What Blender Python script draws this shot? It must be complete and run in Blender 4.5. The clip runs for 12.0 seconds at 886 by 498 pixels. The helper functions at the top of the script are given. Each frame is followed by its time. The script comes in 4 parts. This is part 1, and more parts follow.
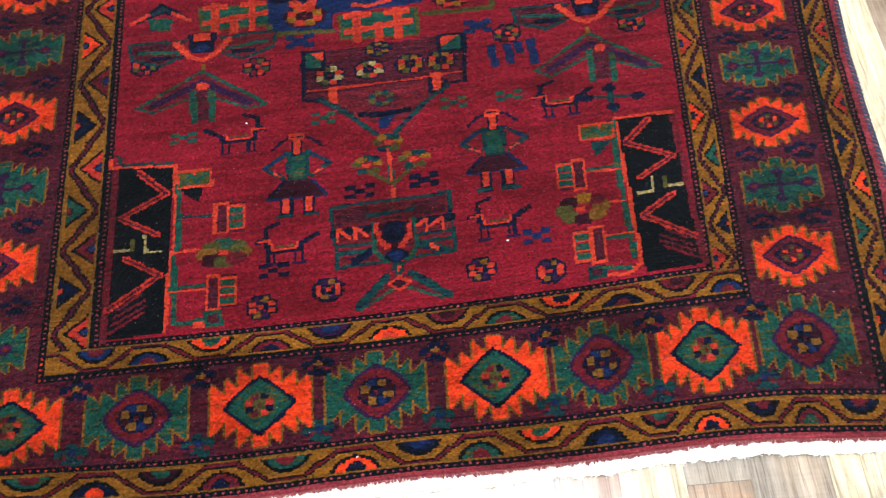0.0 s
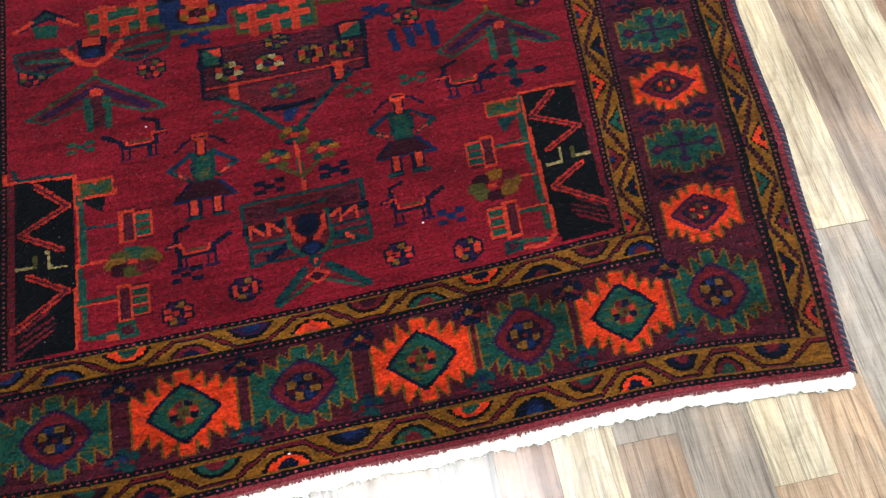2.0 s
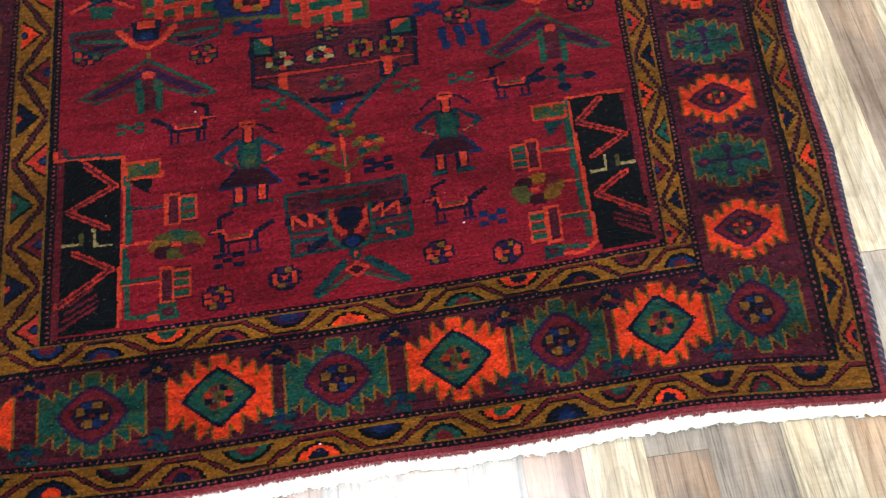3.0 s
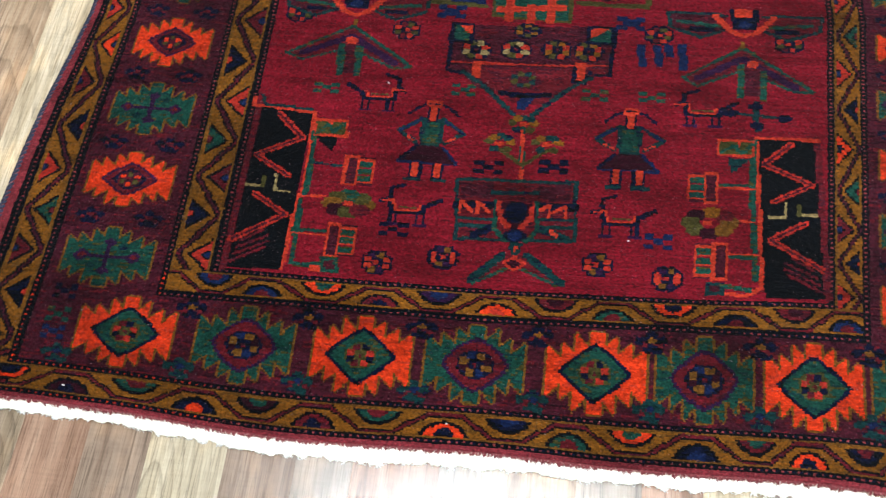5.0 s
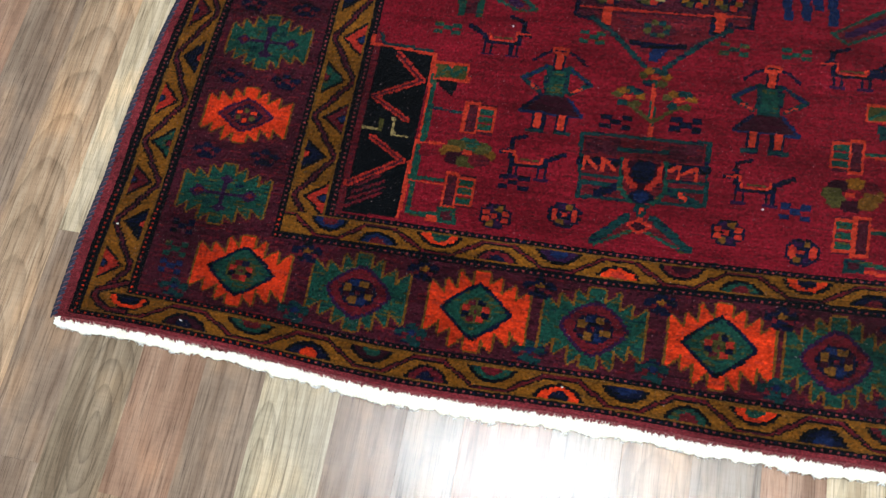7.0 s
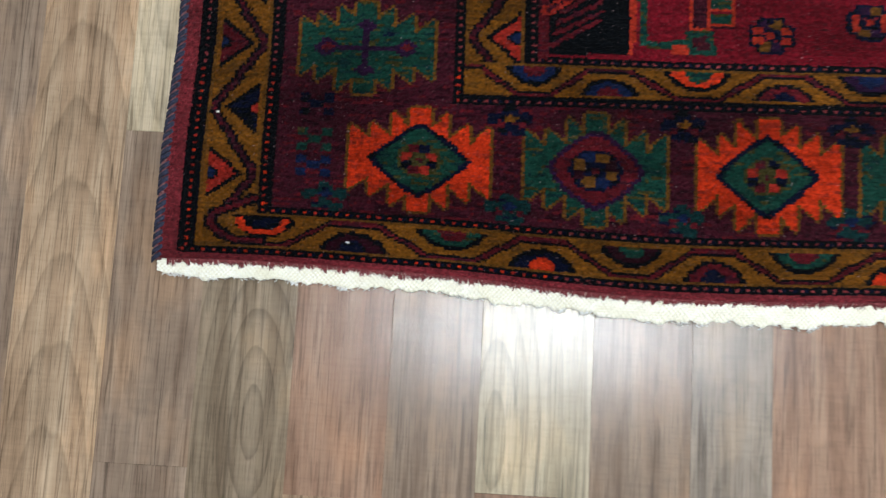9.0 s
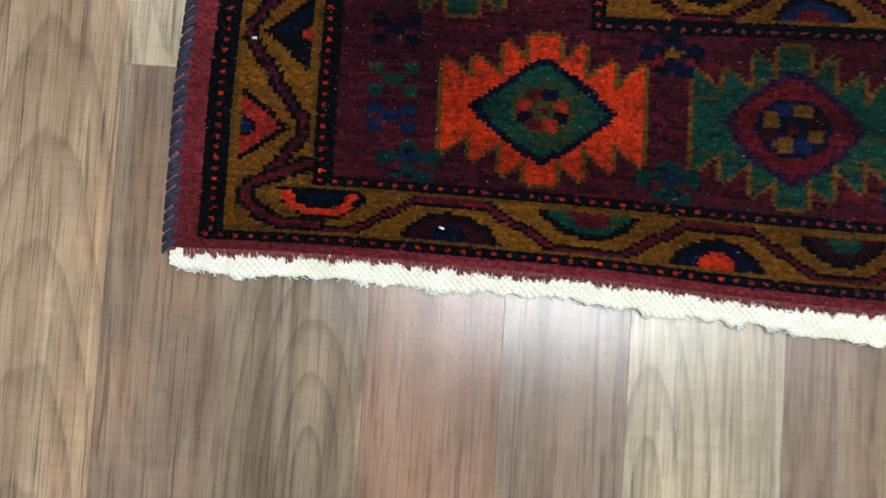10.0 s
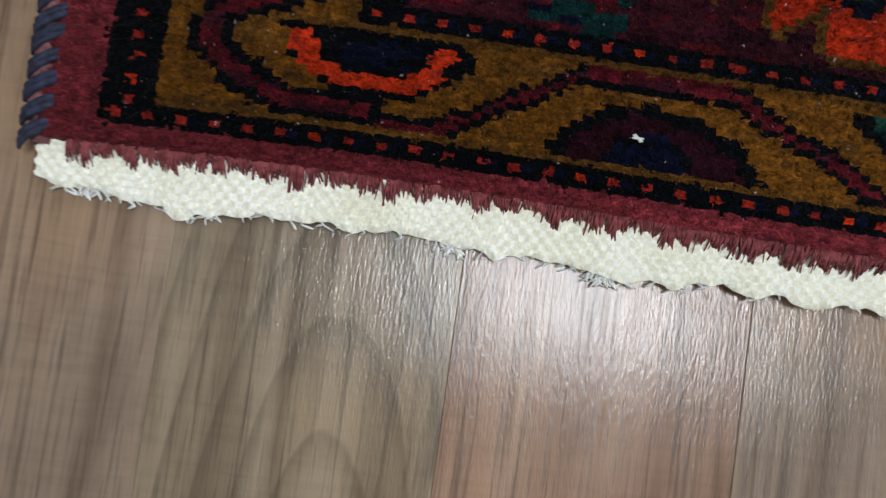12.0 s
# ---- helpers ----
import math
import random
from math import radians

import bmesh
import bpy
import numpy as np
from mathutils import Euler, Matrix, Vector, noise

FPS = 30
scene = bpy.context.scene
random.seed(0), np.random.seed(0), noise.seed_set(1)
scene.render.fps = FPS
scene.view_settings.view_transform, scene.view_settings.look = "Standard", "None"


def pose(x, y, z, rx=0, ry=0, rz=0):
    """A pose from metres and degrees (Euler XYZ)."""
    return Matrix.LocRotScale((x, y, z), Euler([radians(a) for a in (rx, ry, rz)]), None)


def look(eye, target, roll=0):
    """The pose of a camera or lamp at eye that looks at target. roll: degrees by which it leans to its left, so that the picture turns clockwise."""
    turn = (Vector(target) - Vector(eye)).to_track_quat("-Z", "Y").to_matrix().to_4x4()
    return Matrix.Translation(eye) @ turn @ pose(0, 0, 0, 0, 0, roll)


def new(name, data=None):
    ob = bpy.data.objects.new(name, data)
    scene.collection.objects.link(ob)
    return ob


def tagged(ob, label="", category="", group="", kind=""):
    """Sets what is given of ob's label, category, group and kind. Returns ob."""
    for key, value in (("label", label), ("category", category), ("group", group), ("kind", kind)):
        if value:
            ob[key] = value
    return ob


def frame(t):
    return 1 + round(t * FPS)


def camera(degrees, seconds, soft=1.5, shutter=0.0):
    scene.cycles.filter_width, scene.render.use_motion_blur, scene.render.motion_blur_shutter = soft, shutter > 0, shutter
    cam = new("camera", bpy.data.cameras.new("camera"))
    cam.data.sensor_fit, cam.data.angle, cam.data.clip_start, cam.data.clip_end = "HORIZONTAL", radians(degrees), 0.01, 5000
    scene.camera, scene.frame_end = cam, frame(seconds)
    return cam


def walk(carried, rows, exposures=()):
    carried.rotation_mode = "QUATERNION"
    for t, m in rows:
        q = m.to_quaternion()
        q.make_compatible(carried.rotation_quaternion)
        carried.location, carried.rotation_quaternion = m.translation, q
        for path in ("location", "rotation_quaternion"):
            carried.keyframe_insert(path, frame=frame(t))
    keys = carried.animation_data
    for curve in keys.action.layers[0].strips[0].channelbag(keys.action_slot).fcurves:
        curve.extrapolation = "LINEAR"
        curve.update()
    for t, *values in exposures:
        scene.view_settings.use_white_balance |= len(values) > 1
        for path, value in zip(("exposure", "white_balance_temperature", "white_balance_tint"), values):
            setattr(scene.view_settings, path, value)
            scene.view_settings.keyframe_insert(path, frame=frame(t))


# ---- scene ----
cam = camera(59.2, 12.0, soft=1.3, shutter=0.3)
PATH = [
    (0, (0.622, -0.125, 0.804), (0.691, 0.684, -1.024), -1.6),
    (0.5, (0.628, -0.128, 0.806), (0.748, 0.668, -1.025), 0.1),
    (1, (0.631, -0.135, 0.802), (0.8, 0.659, -1.026), 1.6),
    (1.5, (0.64, -0.134, 0.803), (0.843, 0.637, -1.032), 2.6),
    (2, (0.643, -0.135, 0.799), (0.868, 0.627, -1.036), 3.8),
    (2.5, (0.639, -0.133, 0.799), (0.843, 0.632, -1.038), 3.6),
    (2.7, (0.633, -0.129, 0.8), (0.824, 0.633, -1.039), 3.6),
    (4.3, (0.593, -0.134, 0.803), (0.581, 0.649, -1.037), -0.9),
    (4.5, (0.584, -0.137, 0.803), (0.54, 0.652, -1.034), -1.7),
    (5, (0.568, -0.14, 0.804), (0.46, 0.651, -1.03), -2.9),
    (5.5, (0.553, -0.135, 0.805), (0.39, 0.63, -1.036), -4.6),
    (6, (0.536, -0.13, 0.802), (0.3, 0.581, -1.053), -8.4),
    (6.5, (0.516, -0.123, 0.801), (0.254, 0.537, -1.068), -10.8),
    (6.7, (0.51, -0.12, 0.799), (0.26, 0.532, -1.075), -10.7),
    (8.3, (0.342, -0.082, 0.668), (0.217, 0.213, -1.307), -20.5),
    (8.5, (0.307, -0.067, 0.634), (0.232, 0.212, -1.345), -13.9),
    (9, (0.221, -0.047, 0.572), (0.182, 0.169, -1.416), -8.4),
    (9.5, (0.171, -0.033, 0.477), (0.197, 0.128, -1.516), 11.9),
    (10, (0.145, -0.015, 0.408), (0.129, 0.09, -1.589), -6.3),
    (10.5, (0.117, -0.002, 0.345), (0.103, 0.093, -1.652), -4.7),
    (11, (0.102, -0.007, 0.284), (0.052, 0.103, -1.713), -20.1),
    (11.5, (0.096, -0.021, 0.234), (0.058, 0.059, -1.764), -19.1),
    (12, (0.099, -0.024, 0.189), (0.098, 0.087, -1.808), 6.2),
]
walk(cam, [(t, look(eye, target, roll)) for t, eye, target, roll in PATH],
     exposures=[(0.0, 0.55), (1.0, 0.48), (1.5, 0.14), (2.0, 0.08), (5.5, 0.15), (6.7, -0.12), (8.5, -0.55), (10.5, -0.55), (11.5, -0.6), (12.0, -0.9)])

# ---- light: a ceiling panel over the rug and daylight from a window in the side wall ----
world = bpy.data.worlds.new("room_air")
scene.world = world
world.use_nodes = True
world.node_tree.nodes["Background"].inputs["Color"].default_value = (0.75, 0.85, 1.0, 1)
world.node_tree.nodes["Background"].inputs["Strength"].default_value = 0.3


def area_lamp(name, at, target, sx, sy, watts, colour):
    data = bpy.data.lights.new(name, "AREA")
    data.shape, data.size, data.size_y, data.energy, data.color = "RECTANGLE", sx, sy, watts, colour
    ob = new(name, data)
    ob.matrix_world = look(at, target)
    return ob


CEILING = 2.45
PANEL = (0.60, 0.03)
area_lamp("panel_light", (PANEL[0], PANEL[1], CEILING - 0.045), (PANEL[0], PANEL[1] + 0.0001, 0), 0.95, 0.42, 72, (0.84, 0.94, 1.03))
area_lamp("window_light", (3.02, 0.45, 1.55), (0.6, 0.3, 0.2), 1.5, 1.2, 36, (0.86, 0.93, 1.0))


# ---- materials ----
def material(name, rough=0.6, metal=0.0):
    m = bpy.data.materials.new(name)
    m.use_nodes = True
    nt = m.node_tree
    b = nt.nodes["Principled BSDF"]
    b.inputs["Roughness"].default_value = rough
    b.inputs["Metallic"].default_value = metal
    return m, nt, b


def node(nt, kind, **sets):
    n = nt.nodes.new(kind)
    for k, v in sets.items():
        n.inputs[k.replace("_", " ")].default_value = v
    return n


def mix(nt, blend, fac, a, b):
    n = nt.nodes.new("ShaderNodeMix")
    n.data_type, n.blend_type = "RGBA", blend
    for sock, val in ((n.inputs[0], fac), (n.inputs[6], a), (n.inputs[7], b)):
        if isinstance(val, bpy.types.NodeSocket):
            nt.links.new(val, sock)
        else:
            sock.default_value = val
    return n.outputs[2]


def ramp(nt, fac, *stops):
    n = nt.nodes.new("ShaderNodeValToRGB")
    while len(n.color_ramp.elements) < len(stops):
        n.color_ramp.elements.new(0.5)
    for e, (p, c) in zip(n.color_ramp.elements, stops):
        e.position, e.color = p, (*c, 1) if len(c) == 3 else (c[0], c[0], c[0], 1)
    nt.links.new(fac, n.inputs[0])
    return n.outputs[0]


def grey(v):
    return (v, v, v)


def coords(nt, scale, space="Object", shift=None):
    tc = nt.nodes.new("ShaderNodeTexCoord")
    mp = nt.nodes.new("ShaderNodeMapping")
    mp.inputs["Scale"].default_value = scale
    nt.links.new(tc.outputs[space], mp.inputs[0])
    if shift is not None:
        nt.links.new(shift, mp.inputs["Location"])
    return mp.outputs[0]


def noise_tex(nt, vec, scale, detail=3.0, rough=0.55, distort=0.0):
    n = node(nt, "ShaderNodeTexNoise", Scale=scale, Detail=detail, Roughness=rough, Distortion=distort)
    nt.links.new(vec, n.inputs["Vector"])
    return n.outputs["Fac"]


def bump(nt, b, height, strength, distance):
    n = node(nt, "ShaderNodeBump", Strength=strength, Distance=distance)
    nt.links.new(height, n.inputs["Height"])
    nt.links.new(n.outputs[0], b.inputs["Normal"])


def wool(name):
    """Knotted wool pile: dyed knots with uneven, worn dye, painted shading and glints, and a fibrous nap."""
    m, nt, b = material(name, 0.52)
    at = nt.nodes.new("ShaderNodeAttribute")
    at.attribute_name = "dye"
    vec = coords(nt, (1, 1, 1))
    broad = ramp(nt, noise_tex(nt, coords(nt, (3, 14, 1)), 2.2, 4), (0.3, grey(0.55)), (0.5, grey(1.0)), (0.72, grey(1.3)))
    # streaks along the rows: dark pile crevices and light streaks as colour
    rows = ramp(nt, noise_tex(nt, coords(nt, (10, 190, 1)), 1.0, 3, 0.6), (0.3, grey(0.76)), (0.7, grey(1.26)))
    fine = ramp(nt, noise_tex(nt, coords(nt, (1, 1.6, 1)), 900, 3, 0.7), (0.3, grey(0.40)), (0.72, grey(1.65)))
    c = mix(nt, "MULTIPLY", 0.8, at.outputs["Color"], broad)
    # light and dark of the rug's undulations, put into the colour as soft patches
    fold_shade = ramp(nt, noise_tex(nt, coords(nt, (7, 9, 1)), 1.3, 4, 0.6), (0.32, grey(0.52)), (0.5, grey(1.0)), (0.68, grey(1.28)))
    c = mix(nt, "MULTIPLY", 0.75, c, fold_shade)
    c = mix(nt, "MULTIPLY", 0.8, c, rows)
    tuft = ramp(nt, noise_tex(nt, coords(nt, (1, 1.4, 1)), 310, 2, 0.6), (0.32, grey(0.55)), (0.5, grey(1.0)), (0.7, grey(1.5)))
    c = mix(nt, "MULTIPLY", 0.7, c, tuft)
    c = mix(nt, "MULTIPLY", 0.85, c, fine)
    # pale specks that paint the glint of shiny wool fibres into the colour
    lint = ramp(nt, noise_tex(nt, vec, 620, 2, 0.5), (0.715, grey(0.0)), (0.78, grey(0.7)))
    c = mix(nt, "MIX", lint, c, (0.50, 0.36, 0.37, 1))
    nt.links.new(c, b.inputs["Base Color"])
    b.inputs["Specular IOR Level"].default_value = 0.05
    b.inputs["Sheen Weight"].default_value = 0.014
    b.inputs["Sheen Roughness"].default_value = 0.4
    bump(nt, b, noise_tex(nt, vec, 760, 3, 0.7), 0.9, 0.0024)
    return m


def cotton(name, low, high):
    m, nt, b = material(name, 0.9)
    vec = coords(nt, (1, 1, 1))
    c = ramp(nt, noise_tex(nt, vec, 60, 4), (0.3, low), (0.7, high))
    # white and cream checks; the darker cream also paints shade in the weave's gaps
    yarn_shade = node(nt, "ShaderNodeTexChecker", Scale=610.0, Color1=(1, 1, 1, 1), Color2=(0.88, 0.85, 0.73, 1))
    nt.links.new(vec, yarn_shade.inputs["Vector"])
    c = mix(nt, "MULTIPLY", 0.75, c, yarn_shade.outputs["Color"])
    c = mix(nt, "MULTIPLY", 0.5, c, ramp(nt, noise_tex(nt, vec, 900, 2), (0.3, grey(0.75)), (0.7, grey(1.1))))
    nt.links.new(c, b.inputs["Base Color"])
    b.inputs["Specular IOR Level"].default_value = 0.1
    bump(nt, b, noise_tex(nt, vec, 1500, 2), 0.4, 0.0006)
    return m


def thread(name, a, bcol):
    m, nt, b = material(name, 0.8)
    vec = coords(nt, (1, 1, 1))
    nt.links.new(ramp(nt, noise_tex(nt, vec, 500, 3), (0.35, a), (0.68, bcol)), b.inputs["Base Color"])
    bump(nt, b, noise_tex(nt, vec, 1400, 2), 0.6, 0.0005)
    return m


def laminate(name, dark, mid, light, arch, eye=None, stretch=0.13):
    """Printed-wood laminate strip with lengthwise grain, cathedral figure, saw marks and an embossed lacquer."""
    m, nt, b = material(name, 0.3)
    info = nt.nodes.new("ShaderNodeObjectInfo")
    sh = nt.nodes.new("ShaderNodeVectorMath")
    sh.operation = "SCALE"
    cmb = nt.nodes.new("ShaderNodeCombineXYZ")
    nt.links.new(info.outputs["Random"], cmb.inputs[0])
    nt.links.new(info.outputs["Random"], cmb.inputs[1])
    nt.links.new(info.outputs["Random"], cmb.inputs[2])
    nt.links.new(cmb.outputs[0], sh.inputs[0])
    sh.inputs["Scale"].default_value = 37.0
    streak = noise_tex(nt, coords(nt, (26, 1.3, 1), shift=sh.outputs[0]), 3.0, 5, 0.6, 0.3)
    c = ramp(nt, streak, (0.28, dark), (0.5, mid), (0.74, light))
    # cathedral figure: long nested ovals centred on the strip
    oval = nt.nodes.new("ShaderNodeCombineXYZ")
    oval.inputs[0].default_value = -eye[0] if eye else -0.035
    slide = nt.nodes.new("ShaderNodeMath")
    slide.operation, slide.inputs[1].default_value, slide.inputs[2].default_value = "MULTIPLY_ADD", 0.045, -0.075
    nt.links.new(info.outputs["Random"], slide.inputs[0])
    if eye:
        oval.inputs[1].default_value = -eye[1] * stretch
    else:
        nt.links.new(slide.outputs[0], oval.inputs[1])
    figure = nt.nodes.new("ShaderNodeTexWave")
    figure.wave_type, figure.rings_direction, figure.wave_profile = "RINGS", "Z", "SAW"
    nt.links.new(coords(nt, (1, stretch, 0), shift=oval.outputs[0]), figure.inputs["Vector"])
    for k, v in (("Scale", 38.0 if eye else 40.0), ("Distortion", 2.0 if eye else 2.6), ("Detail", 3.0), ("Detail Scale", 1.0)):
        figure.inputs[k].default_value = v
    c = mix(nt, "MULTIPLY", arch, c, ramp(nt, figure.outputs["Fac"], (0.0, grey(1.03)), (0.62, grey(0.97)), (0.93, grey(0.50)), (1.0, grey(1.0))))
    lines = noise_tex(nt, coords(nt, (300, 7.0, 1), shift=sh.outputs[0]), 1.0, 4, 0.65, 0.8)
    c = mix(nt, "MULTIPLY", 0.75, c, ramp(nt, lines, (0.34, grey(0.42)), (0.45, grey(0.96)), (0.75, grey(1.16))))
    pores = noise_tex(nt, coords(nt, (900, 34, 1), shift=sh.outputs[0]), 1.0, 2)
    c = mix(nt, "MULTIPLY", 0.6, c, ramp(nt, pores, (0.34, grey(0.55)), (0.46, grey(1.0)), (0.9, grey(1.06))))
    saw = noise_tex(nt, coords(nt, (45, 380, 1), shift=sh.outputs[0]), 1.0, 3, 0.6, 0.5)
    c = mix(nt, "MULTIPLY", 0.26, c, ramp(nt, saw, (0.36, grey(0.72)), (0.55, grey(1.05))))
    blotch = noise_tex(nt, coords(nt, (13, 6, 1), shift=sh.outputs[0]), 1.6, 4)
    c = mix(nt, "MULTIPLY", 0.8, c, ramp(nt, blotch, (0.30, (0.70, 0.69, 0.68)), (0.52, grey(1.0)), (0.70, (1.42, 1.28, 1.12))))
    nt.links.new(c, b.inputs["Base Color"])
    nt.links.new(ramp(nt, pores, (0.3, grey(0.25)), (0.6, grey(0.155))), b.inputs["Roughness"])
    emboss = noise_tex(nt, coords(nt, (1500, 300, 1)), 1.0, 2, 0.55, 0.3)
    bump(nt, b, emboss, 0.19, 0.0006)
    b.inputs["Specular IOR Level"].default_value = 0.33
    return m


def plaster(name, colour):
    m, nt, b = material(name, 0.9)
    vec = coords(nt, (1, 1, 1))
    low = tuple(0.93 * x for x in colour)
    nt.links.new(ramp(nt, noise_tex(nt, vec, 3, 4), (0.3, low), (0.7, colour)), b.inputs["Base Color"])
    bump(nt, b, noise_tex(nt, vec, 90, 3), 0.15, 0.002)
    return m


def glow(name, colour, strength):
    m, nt, b = material(name, 0.5)
    b.inputs["Base Color"].default_value = (0.9, 0.9, 0.9, 1)
    b.inputs["Emission Color"].default_value = (*colour, 1)
    b.inputs["Emission Strength"].default_value = strength
    return m


WOOL = wool("knotted_wool")
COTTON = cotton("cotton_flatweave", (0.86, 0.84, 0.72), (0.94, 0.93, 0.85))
LINT = cotton("cotton_thread", (0.74, 0.75, 0.74), (0.86, 0.87, 0.88))
NAVY_YARN = thread("navy_yarn", (0.005, 0.006, 0.016), (0.028, 0.034, 0.075))
BROWN_YARN = thread("brown_yarn", (0.09, 0.026, 0.032), (0.27, 0.115, 0.115))
WARP_BACK = thread("rug_backing", (0.05, 0.012, 0.016), (0.10, 0.03, 0.035))
CREAM = laminate("laminate_cream", (0.40, 0.305, 0.195), (0.56, 0.455, 0.31), (0.66, 0.565, 0.42), 0.4)
TAN = laminate("laminate_tan", (0.265, 0.173, 0.108), (0.398, 0.272, 0.175), (0.520, 0.388, 0.264), 0.5)
ROSE = laminate("laminate_rose_brown", (0.210, 0.121, 0.078), (0.320, 0.193, 0.131), (0.419, 0.278, 0.196), 0.2)
BROWN = laminate("laminate_walnut_brown", (0.154, 0.104, 0.072), (0.254, 0.182, 0.132), (0.354, 0.266, 0.198), 0.2)
OAK = laminate("laminate_figured_oak", (0.154, 0.110, 0.072), (0.254, 0.192, 0.130), (0.342, 0.266, 0.190), 0.65)
ASH = laminate("laminate_ash", (0.188, 0.151, 0.118), (0.299, 0.245, 0.196), (0.409, 0.350, 0.282), 0.2)
ARCHED = laminate("laminate_arched_oak", (0.154, 0.110, 0.072), (0.254, 0.192, 0.130), (0.342, 0.266, 0.190), 0.58, (0.044, 0.484), 0.29)
SWEPT = laminate("laminate_swept_ash", (0.30, 0.245, 0.165), (0.43, 0.36, 0.25), (0.54, 0.46, 0.335), 0.58, (0.012, 0.035), 0.22)
SUBFLOOR = plaster("dark_joint", (0.10, 0.075, 0.055))
WALL_PAINT = plaster("wall_paint", (0.72, 0.70, 0.66))
WHITE_PAINT = plaster("white_paint", (0.80, 0.80, 0.79))
PANEL_GLOW = glow("lamp_diffuser", (1.0, 0.98, 0.95), 6.0)
SKY_GLOW = glow("bright_overcast", (0.86, 0.93, 1.0), 3.0)


# ---- mesh helpers ----
def mesh_object(name, verts, faces, mat, parent=None, label="", smooth=False):
    me = bpy.data.meshes.new(name)
    me.from_pydata(verts, [], faces)
    me.materials.append(mat)
    if smooth:
        me.shade_smooth()
    ob = new(name, me)
    ob.parent = parent
    return tagged(ob, label)


def box(x0, x1, y0, y1, z0, z1):
    v = [(x, y, z) for z in (z0, z1) for y in (y0, y1) for x in (x0, x1)]
    f = [(0, 2, 3, 1), (4, 5, 7, 6), (0, 1, 5, 4), (2, 6, 7, 3), (0, 4, 6, 2), (1, 3, 7, 5)]
    return v, f


def boxes(name, mat, parent, *bounds, label=""):
    verts, faces = [], []
    for b in bounds:
        v, f = box(*b)
        faces += [tuple(i + len(verts) for i in q) for q in f]
        verts += v
    return mesh_object(name, verts, faces, mat, parent, label)


def tube(points, radius, sides=5):
    """A thin round thread along points: verts and faces."""
    verts, faces = [], []
    pts = [Vector(p) for p in points]
    for k, p in enumerate(pts):
        d = (pts[min(k + 1, len(pts) - 1)] - pts[max(k - 1, 0)]).normalized()
        side = d.cross(Vector((0, 0, 1)))
        side = side.normalized() if side.length > 1e-6 else Vector((1, 0, 0))
        up = side.cross(d)
        r = radius * (0.55 if k in (0, len(pts) - 1) else 1.0)
        for s in range(sides):
            a = 2 * math.pi * s / sides
            verts.append(tuple(p + side * (r * math.cos(a)) + up * (r * math.sin(a))))
    for k in range(len(pts) - 1):
        for s in range(sides):
            a, b = k * sides + s, k * sides + (s + 1) % sides
            faces.append((a, b, b + sides, a + sides))
    faces += [tuple(range(sides))[::-1], tuple(range((len(pts) - 1) * sides, len(pts) * sides))]
    return verts, faces


def tubes(name, mat, parent, runs, radius, label="", sides=5):
    verts, faces = [], []
    for run in runs:
        r = radius
        if isinstance(run, tuple):
            run, r = run
        v, f = tube(run, r, sides)
        faces += [tuple(i + len(verts) for i in q) for q in f]
        verts += v
    return mesh_object(name, verts, faces, mat, parent, label, smooth=True)


# ---- the room: plain walls that close the place ----
X0, X1, Y0, Y1 = -2.2, 3.1, -2.3, 3.2
w = boxes("wall_west", WALL_PAINT, None, (X0 - 0.12, X0, Y0, Y1, 0, CEILING))
tagged(w, "plain off-white painted plaster wall", "wall", kind="structure")
w = boxes("wall_north", WALL_PAINT, None, (X0 - 0.12, X1 + 0.12, Y1, Y1 + 0.12, 0, CEILING))
tagged(w, "plain off-white painted plaster wall", "wall", kind="structure")
w = boxes("wall_south", WALL_PAINT, None, (X0 - 0.12, X1 + 0.12, Y0 - 0.12, Y0, 0, CEILING))
tagged(w, "plain off-white painted plaster wall", "wall", kind="structure")
w = boxes("wall_east", WALL_PAINT, None, (X1, X1 + 0.12, Y0, -0.4, 0, CEILING), (X1, X1 + 0.12, 1.3, Y1, 0, CEILING),
          (X1, X1 + 0.12, -0.4, 1.3, 0, 0.9), (X1, X1 + 0.12, -0.4, 1.3, 2.2, CEILING))
tagged(w, "off-white painted wall with a window opening", "wall", kind="structure")
c = boxes("ceiling", WHITE_PAINT, None, (X0 - 0.12, X1 + 0.12, Y0 - 0.12, Y1 + 0.12, CEILING, CEILING + 0.15))
tagged(c, "plain white painted ceiling", "ceiling", kind="structure")
win = new("window_1")
tagged(win, "white framed window with bright daylight outside", "window", kind="structure")
boxes("window_frame", WHITE_PAINT, win, (X1 + 0.02, X1 + 0.08, -0.4, 1.3, 0.9, 0.95), (X1 + 0.02, X1 + 0.08, -0.4, 1.3, 2.15, 2.2),
      (X1 + 0.02, X1 + 0.08, -0.4, -0.35, 0.95, 2.15), (X1 + 0.02, X1 + 0.08, 1.25, 1.3, 0.95, 2.15))
sky = boxes("backdrop", SKY_GLOW, None, (X1 + 0.9, X1 + 0.92, -1.6, 2.5, 0.2, 3.2))
tagged(sky, "bright overcast sky outside the window", "sky", kind="structure")
lamp = new("ceiling_light")
lamp.location = (PANEL[0], PANEL[1], CEILING)
tagged(lamp, "flat rectangular white ceiling light, switched on", "lamp")
boxes("frame", WHITE_PAINT, lamp, (-0.5, 0.5, -0.3, -0.28, -0.04, 0), (-0.5, 0.5, 0.28, 0.3, -0.04, 0),
      (-0.5, -0.48, -0.28, 0.28, -0.04, 0), (0.48, 0.5, -0.28, 0.28, -0.04, 0))
